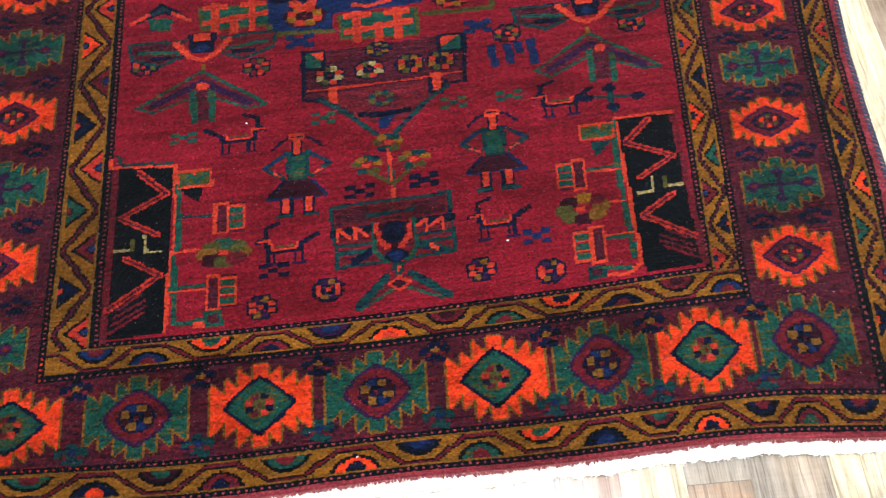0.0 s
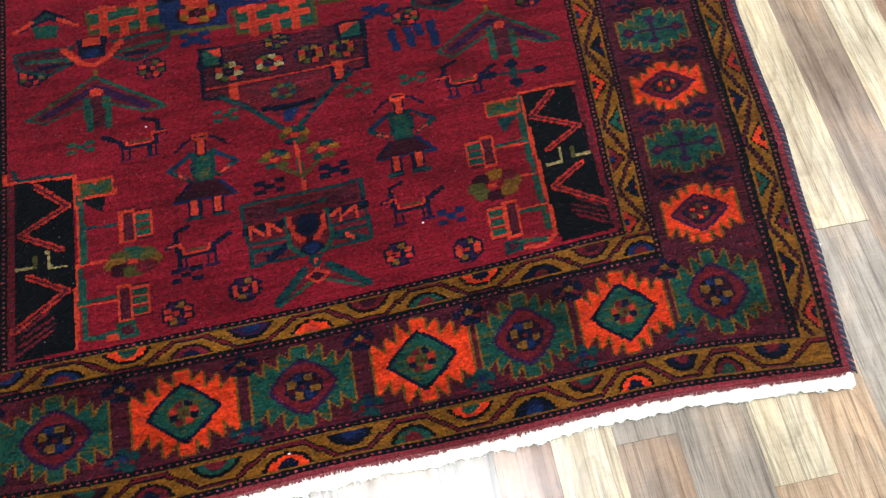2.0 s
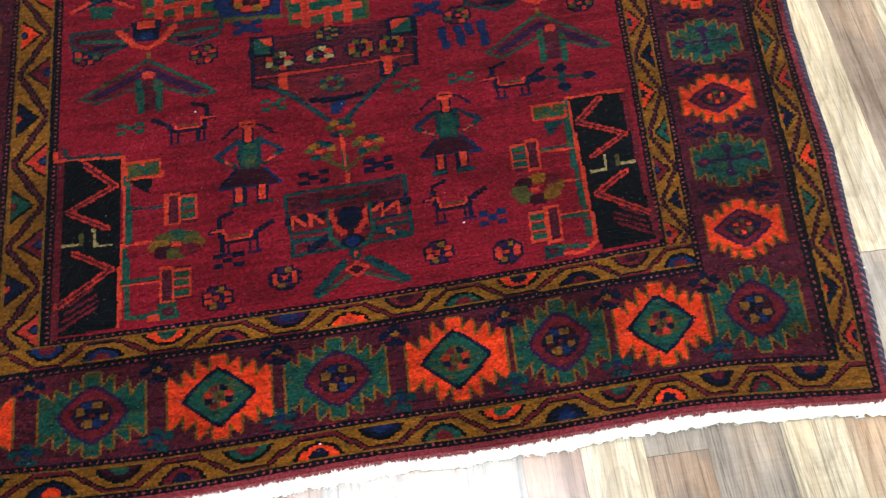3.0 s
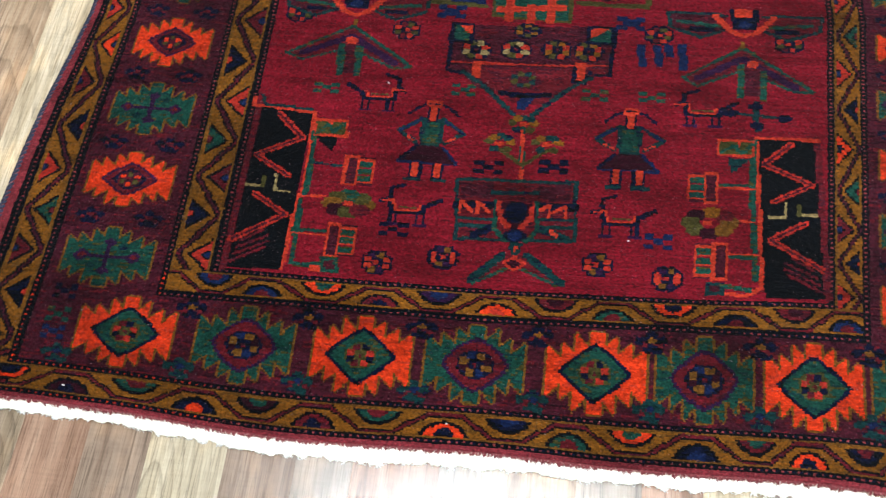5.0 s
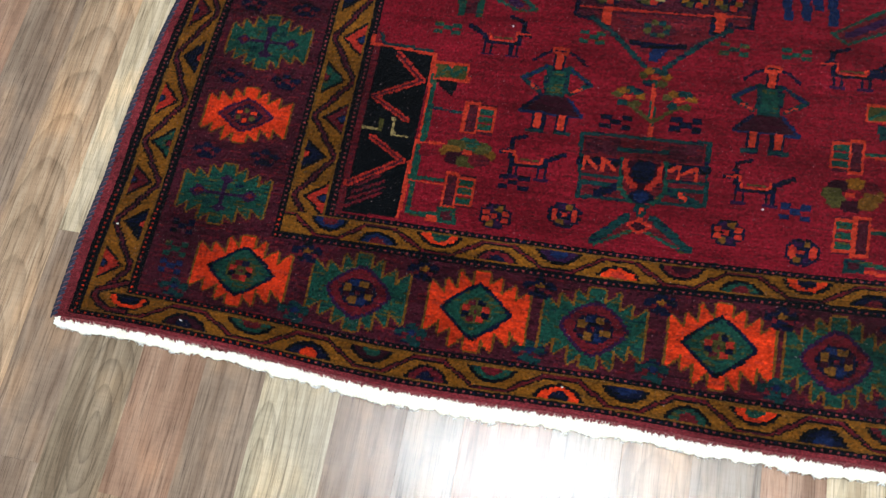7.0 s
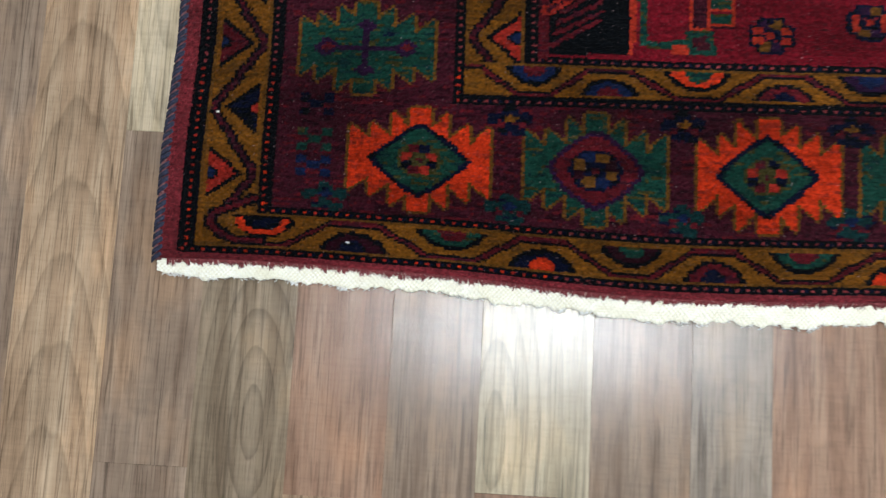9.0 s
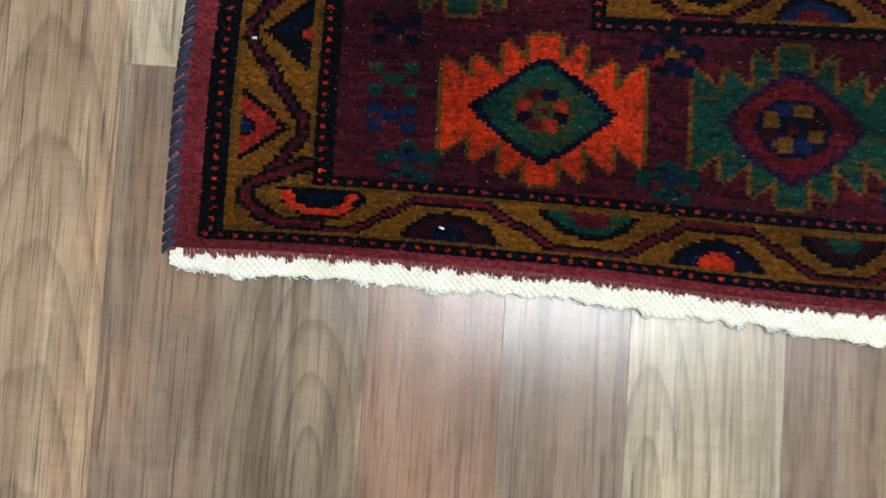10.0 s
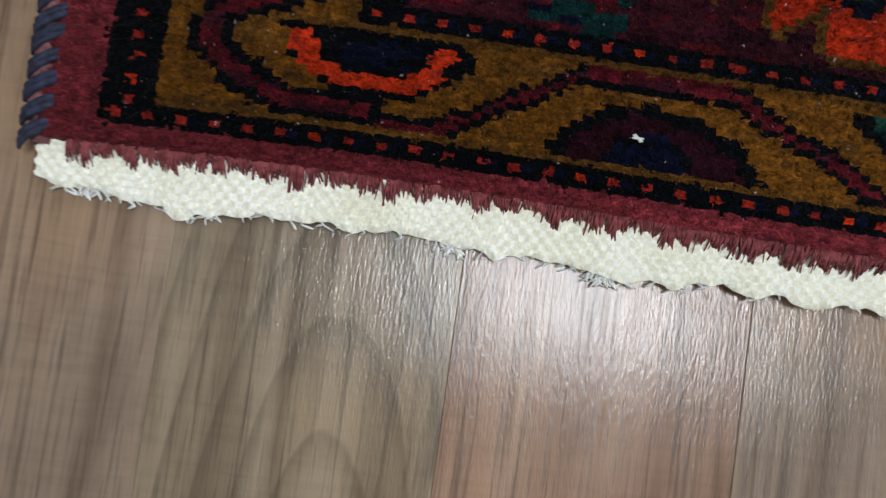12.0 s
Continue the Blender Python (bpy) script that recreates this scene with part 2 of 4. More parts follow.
boxes("diffuser", PANEL_GLOW, lamp, (-0.478, 0.478, -0.278, 0.278, -0.03, -0.02), label="glowing white diffuser")

# ---- the rug ----
# ---- the rug's lie: how the straight weave (u across, v up the rug) sits on the floor ----
RIPPLE_U = (0.0, 0.06, 0.11, 0.155, 0.22, 0.29, 0.36, 0.46, 0.58, 0.7, 0.8, 0.88, 0.94, 1.0, 1.06, 1.13)
RIPPLE_V = (0.0, 0.046, 0.128, 0.165)
RIPPLE = ((0.001, 0.001, 0.0, -0.003, -0.0057, -0.0123, -0.0175, -0.0173, -0.0138, -0.018, -0.0185, -0.0159, -0.0166, -0.021, -0.0269, -0.035),
          (-0.0036, -0.0041, -0.0049, -0.0071, -0.0098, -0.0139, -0.0174, -0.0172, -0.0157, -0.0172, -0.0172, -0.0152, -0.0146, -0.0154, -0.0228, -0.032),
          (-0.005, -0.005, -0.005, -0.005, -0.005, -0.005, -0.005, -0.0054, -0.0059, -0.0025, 0.001, 0.0026, 0.0038, 0.005, 0.0036, 0.002),
          (-0.004, -0.004, -0.004, -0.004, -0.004, -0.0048, -0.006, -0.006, -0.006, -0.003, 0.0, 0.0056, 0.0082, 0.01, 0.0091, 0.008))


def soft_interp(u, values):
    total = 0.0
    for d in (-0.03, -0.015, 0.0, 0.015, 0.03):
        total = total + np.interp(u + d, RIPPLE_U, values) / 5
    return total


def lie_xy(u, v):
    """Where the weave's point (u, v) lies on the floor."""
    rows = [soft_interp(u, r) for r in RIPPLE]
    dy = rows[0]
    for k in range(3):
        f = np.clip((v - RIPPLE_V[k]) / (RIPPLE_V[k + 1] - RIPPLE_V[k]), 0, 1)
        dy = dy + f * (rows[k + 1] - rows[k])
    dy = dy * np.clip(1.6 - v / 0.5, 0, 1)
    flare = 0.125 * np.clip((u - 0.25) / 0.8, 0, 1.1) ** 1.3 * (np.clip(v, -0.02, 0.55) - 0.13)
    bow = np.interp(v, (0.0, 0.09, 0.17, 0.22, 0.30, 0.36, 0.43, 0.50, 0.62, 0.95), (0.0, 0.002, 0.008, 0.008, 0.012, 0.018, 0.029, 0.038, 0.040, 0.010)) * np.exp(-np.clip(u, 0, 2) / 0.09)
    east = np.interp(v, (0.0, 0.04, 0.11, 0.25, 0.34, 0.43), (0.008, 0.008, 0.014, 0.015, 0.006, 0.0)) * np.clip((u - 1.05) / 0.09, 0, 1)
    return u + flare + bow + east, v + dy


KNOT_U, KNOT_V = 0.0026, 0.0019
WIDTH, HALF = 1.1414, 0.855
NU, NV = round(WIDTH / KNOT_U), round(HALF / KNOT_V)
GU, GV = np.meshgrid((np.arange(NU) + 0.5) * KNOT_U, (np.arange(NV) + 0.5) * KNOT_V)
DYES = {
    "red": (0.106, 0.0036, 0.0086), "rust": (0.066, 0.0046, 0.0078), "coral": (0.27, 0.021, 0.0095), "rose": (0.150, 0.026, 0.028), "maroon": (0.034, 0.0046, 0.0094), "wine": (0.016, 0.0022, 0.0055),
    "orange": (0.40, 0.024, 0.0050), "brick": (0.215, 0.014, 0.0085), "black": (0.0012, 0.0018, 0.0028), "navy": (0.0020, 0.0034, 0.0130),
    "blue": (0.0040, 0.0095, 0.036), "purple": (0.016, 0.0042, 0.020), "green": (0.0052, 0.033, 0.0225), "teal": (0.0030, 0.0190, 0.0190),
    "olive": (0.036, 0.031, 0.0085), "mustard": (0.122, 0.045, 0.0046), "ochre": (0.090, 0.037, 0.0060), "sand": (0.160, 0.115, 0.047),
    "edge_red": (0.145, 0.0190, 0.0245),
}
NAMES = list(DYES)
dye = np.zeros((NV, NU), int)
piece = np.zeros((NV, NU), int)
PIECES = ["field"]
current = 0


def begin(name):
    """Knots dyed from here on belong to this part of the rug."""
    global current
    PIECES.append(name)
    current = len(PIECES) - 1


def paint(mask, colour, window=(slice(None), slice(None)), keep=False):
    dye[window][mask] = NAMES.index(colour)
    if not keep:
        piece[window][mask] = current


def window_of(u0, u1, v0, v1):
    a, b = max(0, int(u0 / KNOT_U) - 1), min(NU, int(u1 / KNOT_U) + 2)
    c, d = max(0, int(v0 / KNOT_V) - 1), min(NV, int(v1 / KNOT_V) + 2)
    return slice(c, max(c, d)), slice(a, max(a, b))


def poly(points, colour):
    us, vs = [p[0] for p in points], [p[1] for p in points]
    w = window_of(min(us), max(us), min(vs), max(vs))
    u, v = GU[w], GV[w]
    inside = np.zeros(u.shape, bool)
    for (ua, va), (ub, vb) in zip(points, points[1:] + points[:1]):
        if va != vb:
            inside ^= ((va > v) != (vb > v)) & (u < (ub - ua) * (v - va) / (vb - va) + ua)
    paint(inside, colour, w)


def rect(u0, u1, v0, v1, colour):
    w = window_of(u0, u1, v0, v1)
    paint((GU[w] >= u0) & (GU[w] < u1) & (GV[w] >= v0) & (GV[w] < v1), colour, w)


def stroke(points, colour, width=0.0030):
    """A woven line through points, width thick."""
    for (ua, va), (ub, vb) in zip(points, points[1:]):
        m = width
        w = window_of(min(ua, ub) - m, max(ua, ub) + m, min(va, vb) - m, max(va, vb) + m)
        u, v = GU[w] - ua, GV[w] - va
        du, dv = ub - ua, vb - va
        t = np.clip((u * du + v * dv) / max(du * du + dv * dv, 1e-12), 0, 1)
        paint(np.maximum(np.abs(u - t * du), np.abs(v - t * dv) * 1.15) < width / 2, colour, w)


def blob(u, v, ru, rv, colour, power=2.0):
    w = window_of(u - ru, u + ru, v - rv, v + rv)
    paint((np.abs((GU[w] - u) / ru) ** power + np.abs((GV[w] - v) / rv) ** power) < 1, colour, w)


def outlined(points, fill, line, width=0.0030):
    poly(points, fill)
    stroke(points + points[:1], line, width)


def mirror(points, axis):
    return [(2 * axis - u, v) for u, v in points]


def place(points, u, v, su=1.0, sv=1.0):
    return [(u + su * a, v + sv * b) for a, b in points]


def dot_line(u0, u1, v0, v1, along_u, period):
    """A dark line of knots with a row of red and blue dots in it, period knots apart."""
    rect(u0, u1, v0, v1, "black")
    if along_u:
        m = int((v0 + v1) / 2 / KNOT_V) * KNOT_V
        for k in range(int(u0 / KNOT_U) + 1, int(u1 / KNOT_U), period):
            rect(k * KNOT_U, (k + 1) * KNOT_U, m, m + KNOT_V, "rose" if k > 110 or m > 0.1 else "orange" if k % 4 == 1 else "brick")
            rect((k + 1) * KNOT_U, (k + 2) * KNOT_U, m, m + KNOT_V, "navy")
    else:
        m = round((u0 + u1) / 2 / KNOT_U - 0.5) * KNOT_U
        for k in range(int(v0 / KNOT_V) + 1, int(v1 / KNOT_V), period):
            rect(m, m + KNOT_U, k * KNOT_V, (k + 1) * KNOT_V, "rose" if k > 80 or m > 0.3 else "orange" if k % 4 == 1 else "brick")


def guard(u0, u1, v0, v1, along_u, centres, colours, pointed, first_low=True):
    """A mustard guard stripe: a meander with a red core, and half blossoms at centres by turns on either side of it."""
    rect(u0, u1, v0, v1, "mustard")
    w = window_of(u0, u1, v0, v1)
    u, v = GU[w], GV[w]
    inside = (u >= u0) & (u < u1) & (v >= v0) & (v < v1)
    s, a, wide = (u, v - v0, v1 - v0) if along_u else (v, u - u0, u1 - u0)
    a = a / wide
    c = [2 * centres[0] - centres[1], *centres, 2 * centres[-1] - centres[-2]]
    s = np.interp(s, c, np.arange(-1, len(centres) + 1))
    k = np.floor(s + 0.5).astype(int)
    r = s - k
    low = (k % 2 == 0) == first_low
    h = np.where(low, a, 1 - a)
    tri = np.abs(r) * 2
    edge = 0.92 - 0.42 * np.clip((tri - (0.06 if pointed else 0.48)) / (0.94 if pointed else 0.52), 0, 1)
    gap = h - edge
    thick = 0.125 if along_u else 0.110
    paint(inside & (np.abs(gap + 0.02) < thick), "black", w)
    paint(inside & (np.abs(gap + 0.02) < thick * 0.45), "rust" if along_u else "maroon", w)
    # a thin line of mustard always parts the meander from the dotted lines
    paint(inside & ((a < 0.06) | (a > 0.94)), "ochre", w)
    if pointed:
        size = 0.74 - h * 1.05 - tri * 0.78
    else:
        size = 0.66 - np.sqrt(h ** 2 + (tri * 0.86) ** 2) - 0.10 * tri * h
    inner = (0.19 if pointed else 0.30) - np.sqrt(np.maximum(h - 0.10, 0) ** 2 + (tri * (0.90 if pointed else 1.0)) ** 2)
    for i in range(len(centres)):
        c1, c2 = colours[i % len(colours)]
        here = inside & (k == i) & (h > 0.10)
        paint(here & (size > 0), "black", w)
        paint(here & (size > 0.12), c1, w)
        paint(here & (inner > 0), "black" if pointed else c2, w)
        paint(here & (inner > 0.05), c2, w)


def rosette(u, v, ru, rv, ground, petals, ring=None, count=8):
    if ring:
        blob(u, v, ru * 1.14, rv * 1.16, ring)
    blob(u, v, ru * 1.02, rv * 1.02, ground)
    for k in range(count):
        a = math.pi * (2 * k + 1) / count
        blob(u + 0.66 * ru * math.cos(a), v + 0.66 * rv * math.sin(a), 0.24 * ru, 0.25 * rv, petals[k % len(petals)], 4)
    blob(u, v, 0.14 * ru, 0.14 * rv, "rust")


def toothed(u, v, half_u, half_v, grow):
    """Mask of the saw-toothed lozenge."""
    w = window_of(u - half_u - 0.008, u + half_u + 0.008, v - half_v - 0.008, v + half_v + 0.008)
    a, b = np.abs(GU[w] - u) / half_u, np.abs(GV[w] - v) / half_v
    tips = ((0.15, 0.15, 1.0, 1.0), (0.15, 0.42, 0.62, 0.95), (0.42, 0.70, 0.44, 0.74), (0.70, 1.0, 0.34, 0.66))
    f = np.where(a < 0.15, 1.0, 0.0)
    for lo, hi, y0, y1 in tips[1:]:
        f = np.where((a >= lo) & (a < hi), y0 + (y1 - y0) * (a - lo) / (hi - lo), f)
    f = f + grow * 1.5
    return w, (b < f) & (a < 1.0 + grow)


def medallion(u, v, kind, half_u=0.052, half_v=0.0375):
    begin("medallion")
    outer = {"orange": "orange", "flame": "orange", "green": "green", "leaf": "green"}[kind]
    w, mask = toothed(u, v, half_u, half_v, 0.0)
    rim = mask.copy()
    rim[1:] |= mask[:-1]
    rim[:-1] |= mask[1:]
    rim[:, 1:] |= mask[:, :-1]
    rim[:, :-1] |= mask[:, 1:]
    paint(rim, "ochre", w)
    paint(mask, outer, w)
    if kind == "orange":
        blob(u, v, 0.0385, 0.0275, "navy", 1.12)
        blob(u, v, 0.0330, 0.0235, "green", 1.12)
        rosette(u, v, 0.0165, 0.0120, "olive", ("brick", "navy", "rust"), None, 8)
    elif kind == "flame":
        blob(u, v, 0.034, 0.0225, "purple", 1.2)
        blob(u, v, 0.030, 0.0195, "rust", 1.2)
        blob(u, v, 0.021, 0.0145, "navy", 1.3)
        rosette(u, v, 0.014, 0.0100, "maroon", ("orange", "olive"), None, 6)
    elif kind == "green":
        blob(u, v, 0.0355, 0.0265, "purple", 1.35)
        blob(u, v, 0.0315, 0.0232, "rust", 1.35)
        rosette(u, v, 0.0195, 0.0135, "navy", ("wine", "ochre", "blue", "ochre"), None, 8)
    else:
        for s in (-1, 1):
            stroke([(u, v), (u + s * 0.030, v)], "purple", 0.0045)
            outlined(place([(0.022, 0), (0.030, 0.006), (0.038, 0), (0.030, -0.006)], u, v, s), "rust", "purple")
            stroke([(u, v), (u, v + s * 0.019)], "purple", 0.0045)
            blob(u, v + s * 0.017, 0.0075, 0.0050, "purple", 1.4)
            blob(u + s * 0.016, v + s * 0.012, 0.005, 0.004, "teal")


def sprig(u, v, colours=("navy", "mustard", "rust")):
    """A small blossom between two medallions."""
    for a, b, k in ((-0.011, 0.001, 0), (0.011, 0.002, 0), (-0.004, -0.005, 0), (0.006, -0.006, 0), (0.0, 0.006, 0)):
        blob(u + a, v + b, 0.0062, 0.0042, colours[k], 2.5)
    blob(u + 0.001, v + 0.002, 0.0055, 0.0022, colours[1])
    blob(u - 0.007, v - 0.002, 0.0030, 0.0025, colours[2])
    blob(u + 0.009, v - 0.003, 0.0030, 0.0025, colours[2])


def check(u, v, colour, su=0.0072, sv=0.0058):
    """Five little squares set like the dots on a die."""
    for a, b in ((-1, 1), (1, 1), (0, 0), (-1, -1), (1, -1)):
        rect(u + a * su * 1.5 - su * 0.8, u + a * su * 1.5 + su * 0.8, v + b * sv - sv * 0.55, v + b * sv + sv * 0.55, colour)


# grounds: outer edge, main border, field
L_OUT, L_IN0, L_FIELD = 0.0830, 0.213, 0.276
R_OUT, R_IN0, R_FIELD = 1.086, 0.978, 0.934
B_OUT, B_IN0, B_FIELD = 0.0455, 0.128, 0.166
begin("border")
rect(0, WIDTH, 0, HALF, "maroon")
current = 0
rect(L_FIELD, R_FIELD, B_FIELD, HALF, "red")
begin("outer_edge")
rect(0, WIDTH, 0, 0.0050, "edge_red")
rect(0, 0.0165, 0, HALF, "edge_red")
rect(WIDTH - 0.010, WIDTH, 0, HALF, "edge_red")
BLOOMS = [("orange", "navy"), ("wine", "navy"), ("green", "rust"), ("navy", "orange"), ("wine", "green"), ("rust", "navy"), ("green", "rust"),
          ("orange", "navy"), ("navy", "blue"), ("green", "rust"), ("orange", "green"), ("navy", "blue"), ("rust", "green"), ("orange", "navy"),
          ("navy", "rust"), ("rust", "green"), ("navy", "rust")]
INNER_BLOOMS = [("blue", "rust"), ("blue", "rust"), ("orange", "green"), ("rust", "navy"), ("purple", "blue"), ("orange", "brick"), ("rust", "wine"),
                ("green", "rust"), ("orange", "navy"), ("navy", "rust"), ("rust", "wine"), ("blue", "rust")]
SIDE_BLOOMS = [("brick", "blue"), ("navy", "brick"), ("rust", "blue"), ("green", "rust"), ("brick", "blue"), ("navy", "brick"), ("rust", "blue"), ("orange", "blue")]
EAST_BLOOMS = [("brick", "blue"), ("navy", "brick"), ("rust", "blue"), ("green", "rust"), ("orange", "navy"), ("navy", "brick"), ("brick", "blue"), ("green", "rust")]
OUTER_AT = (0.0785, 0.1435, 0.2170, 0.2825, 0.3480, 0.4070, 0.4725, 0.5440, 0.6090, 0.6710, 0.7340, 0.8010, 0.8600, 0.9105, 0.9680, 1.0140, 1.0660)
INNER_AT = (0.2730, 0.3270, 0.3950, 0.4575, 0.5210, 0.5845, 0.6470, 0.7080, 0.7700, 0.8380, 0.9000, 0.9530)
WEST_AT = (0.0700, 0.1200, 0.1690, 0.2190, 0.2740, 0.3335, 0.3960, 0.4540, 0.5110, 0.5680, 0.6250, 0.6820, 0.7390, 0.7960)
EAST_AT = (0.0600, 0.0998, 0.1400, 0.1890, 0.2462, 0.3030, 0.3560, 0.4150, 0.4700, 0.5250, 0.5800, 0.6350, 0.6900, 0.7450, 0.8000)
begin("outer_guard_stripe")
guard(0.0290, 0.0728, 0.020, HALF, False, WEST_AT, SIDE_BLOOMS, True)
guard(R_OUT + 0.010, WIDTH - 0.018, 0.020, HALF, False, EAST_AT, EAST_BLOOMS, True, False)
guard(0.0290, WIDTH - 0.018, 0.0115, 0.0390, True, OUTER_AT, BLOOMS, False, False)
dot_line(0.0165, WIDTH - 0.010, 0.0050, 0.0115, True, 3)
dot_line(L_OUT - 0.010, R_OUT + 0.010, 0.0390, B_OUT, True, 3)
dot_line(0.0165, 0.0290, 0.010, HALF, False, 3)
dot_line(0.0728, L_OUT, B_OUT - 0.004, HALF, False, 3)
dot_line(WIDTH - 0.018, WIDTH - 0.010, 0.012, HALF, False, 3)
dot_line(R_OUT, R_OUT + 0.010, B_OUT - 0.004, HALF, False, 3)
TURN = [(0.0715, 0.0520), (0.0530, 0.0442), (0.0400, 0.0385), (0.0385, 0.0300), (0.0490, 0.0212), (0.0580, 0.0172), (0.0760, 0.0165)]
begin("outer_guard_stripe")
rect(0.0290, 0.0560, 0.0140, 0.0480, "mustard")
stroke(TURN, "black", 0.0088)
stroke(TURN, "rust", 0.0040)
outlined([(0.0570, 0.0370), (0.0600, 0.0290), (0.0700, 0.0225), (0.0860, 0.0225), (0.0950, 0.0290), (0.0985, 0.0370)], "black", "black", 0.0030)
stroke([(0.0600, 0.0340), (0.0640, 0.0270), (0.0720, 0.0245), (0.0850, 0.0250), (0.0910, 0.0290), (0.0930, 0.0345)], "orange", 0.0052)
blob(0.0785, 0.0325, 0.0115, 0.0062, "black", 2.6)
blob(0.0785, 0.0325, 0.0095, 0.0048, "navy", 2.6)
dot_line(L_OUT - 0.010, 0.16, 0.0390, B_OUT, True, 3)
begin("inner_guard_stripe")
guard(L_IN0 + 0.009, L_FIELD - 0.010, B_IN0, HALF, False, [v + 0.1085 for v in WEST_AT[:12]], SIDE_BLOOMS, True, False)
guard(R_FIELD + 0.008, R_IN0 - 0.007, B_IN0, HALF, False, [v + 0.1130 for v in EAST_AT[:13]], EAST_BLOOMS, True)
guard(L_IN0 + 0.009, R_IN0 - 0.007, B_IN0 + 0.0055, B_FIELD - 0.0065, True, INNER_AT, INNER_BLOOMS, False, False)
dot_line(L_IN0, R_IN0, B_IN0, B_IN0 + 0.0060, True, 3)
dot_line(L_FIELD - 0.010, R_FIELD + 0.008, B_FIELD - 0.0065, B_FIELD, True, 3)
dot_line(L_IN0, L_IN0 + 0.009, B_IN0, HALF, False, 3)
dot_line(L_FIELD - 0.010, L_FIELD, B_FIELD - 0.006, HALF, False, 3)
dot_line(R_FIELD, R_FIELD + 0.008, B_FIELD - 0.006, HALF, False, 3)
dot_line(R_IN0 - 0.007, R_IN0, B_IN0, HALF, False, 3)

# main border: medallions by turns flame orange and green, with sprigs between
for k, u in enumerate((0.190, 0.320, 0.446, 0.568, 0.693, 0.806, 0.918, 1.026)):
    medallion(u, 0.0860 if k < 7 else 0.088, "green" if k % 2 else "orange", 0.052 if k < 5 else 0.049)
begin("border")
for u in (0.256, 0.384, 0.507, 0.631, 0.750, 0.863, 0.975):
    sprig(u, 0.1165)
    sprig(u, 0.0560, ("teal", "blue", "rust"))
sprig(0.122, 0.0560, ("teal", "blue", "rust"))
for v, c in ((0.098, "green"), (0.078, "blue"), (0.124, "navy")):
    check(0.112, v, c, 0.006, 0.0052)
for k in range(8):
    v = 0.168 + 0.0985 * k
    medallion(0.146, v, "flame" if k % 2 else "leaf", 0.051, 0.0355)
    begin("border")
    sprig(0.112, v + 0.049, ("navy", "rust", "rust"))
    sprig(0.182, v + 0.049, ("navy", "rust", "rust"))
for k in range(9):
    v = 0.168 + 0.0860 * k
    medallion(1.032, v, "leaf" if k % 2 else "flame", 0.042, 0.034)
    begin("border")
    sprig(1.004, v + 0.043, ("navy", "rust", "rust"))
    sprig(1.062, v + 0.043, ("navy", "rust", "rust"))


# ---- field motifs ----
def flower(u, v, petals=("coral", "ochre", "purple", "brick")):
    """A small eight-petalled blossom: navy-rimmed petals round a red eye."""
    begin("flower")
    for k in range(8):
        a = math.pi * (2 * k + 1) / 8
        blob(u + 0.0118 * math.cos(a), v + 0.0098 * math.sin(a), 0.0062, 0.0054, "navy", 3)
    for k in range(8):
        a = math.pi * (2 * k + 1) / 8
        blob(u + 0.0112 * math.cos(a), v + 0.0092 * math.sin(a), 0.0036, 0.0032, petals[k % len(petals)], 4)
    blob(u, v, 0.0050, 0.0042, "navy", 2)
    blob(u, v, 0.0028, 0.0024, "brick", 3)


def zigzag_panel(side, corner, top, inner_foot, inner_top):
    """The dark corner panel with its zigzag, red frame and a bar for the woven word."""
    begin("corner_panel")
    cu, cv = corner
    poly([corner, top, inner_top, inner_foot], "black")
    stroke([corner, top], "rust", 0.0075)
    wide = abs(inner_top[0] - top[0])
    s = 1 if side == "left" else -1
    h = top[1] - cv

    def at(a, b):
        return (cu + (top[0] - cu) * b + s * wide * a, cv + h * b)
    stroke([at(0.42, 0.965), at(0.90, 0.82), at(0.14, 0.69), at(0.78, 0.575)], "brick", 0.0070)
    stroke([at(0.42, 0.965), at(0.90, 0.82), at(0.14, 0.69), at(0.78, 0.575)], "maroon", 0.0026)
    stroke([at(0.28, 0.445), at(0.86, 0.335), at(0.05, 0.165)], "brick", 0.0070)
    stroke([at(0.28, 0.445), at(0.86, 0.335), at(0.05, 0.165)], "maroon", 0.0026)
    for k in range(4):
        stroke([at(0.08 + 0.04 * k, 0.035 + 0.042 * k), at(0.62 + 0.06 * k - 0.03 * k * k, 0.135 + 0.032 * k)], "rust", 0.0032)
    stroke([at(0.10, 0.495), at(0.34, 0.495)], "sand", 0.0040)
    stroke([at(0.38, 0.555), at(0.38, 0.50)], "olive", 0.0040)
    stroke([at(0.58, 0.565), at(0.60, 0.475), at(0.86, 0.475)], "sand", 0.0042)


zigzag_panel("left", (0.2796, 0.1667), (0.2786, 0.3779), (0.3455, 0.1697), (0.3456, 0.3758))
begin("corner_panel")
stroke([(0.2736, 0.3917), (0.2737, 0.3808), (0.3476, 0.3759), (0.3515, 0.2828), (0.3469, 0.2467), (0.3462, 0.2117), (0.3445, 0.1707)], "coral", 0.0045)
stroke([(0.2815, 0.3958), (0.2855, 0.3830), (0.3436, 0.3798)], "teal", 0.0045)
stroke([(0.3528, 0.3492), (0.3556, 0.2678)], "green", 0.0070)
stroke([(0.3517, 0.2568), (0.3534, 0.1798)], "green", 0.0060)
zigzag_panel("right", (0.9339, 0.1700), (0.9220, 0.3705), (0.8675, 0.1693), (0.8542, 0.3697))
begin("corner_panel")
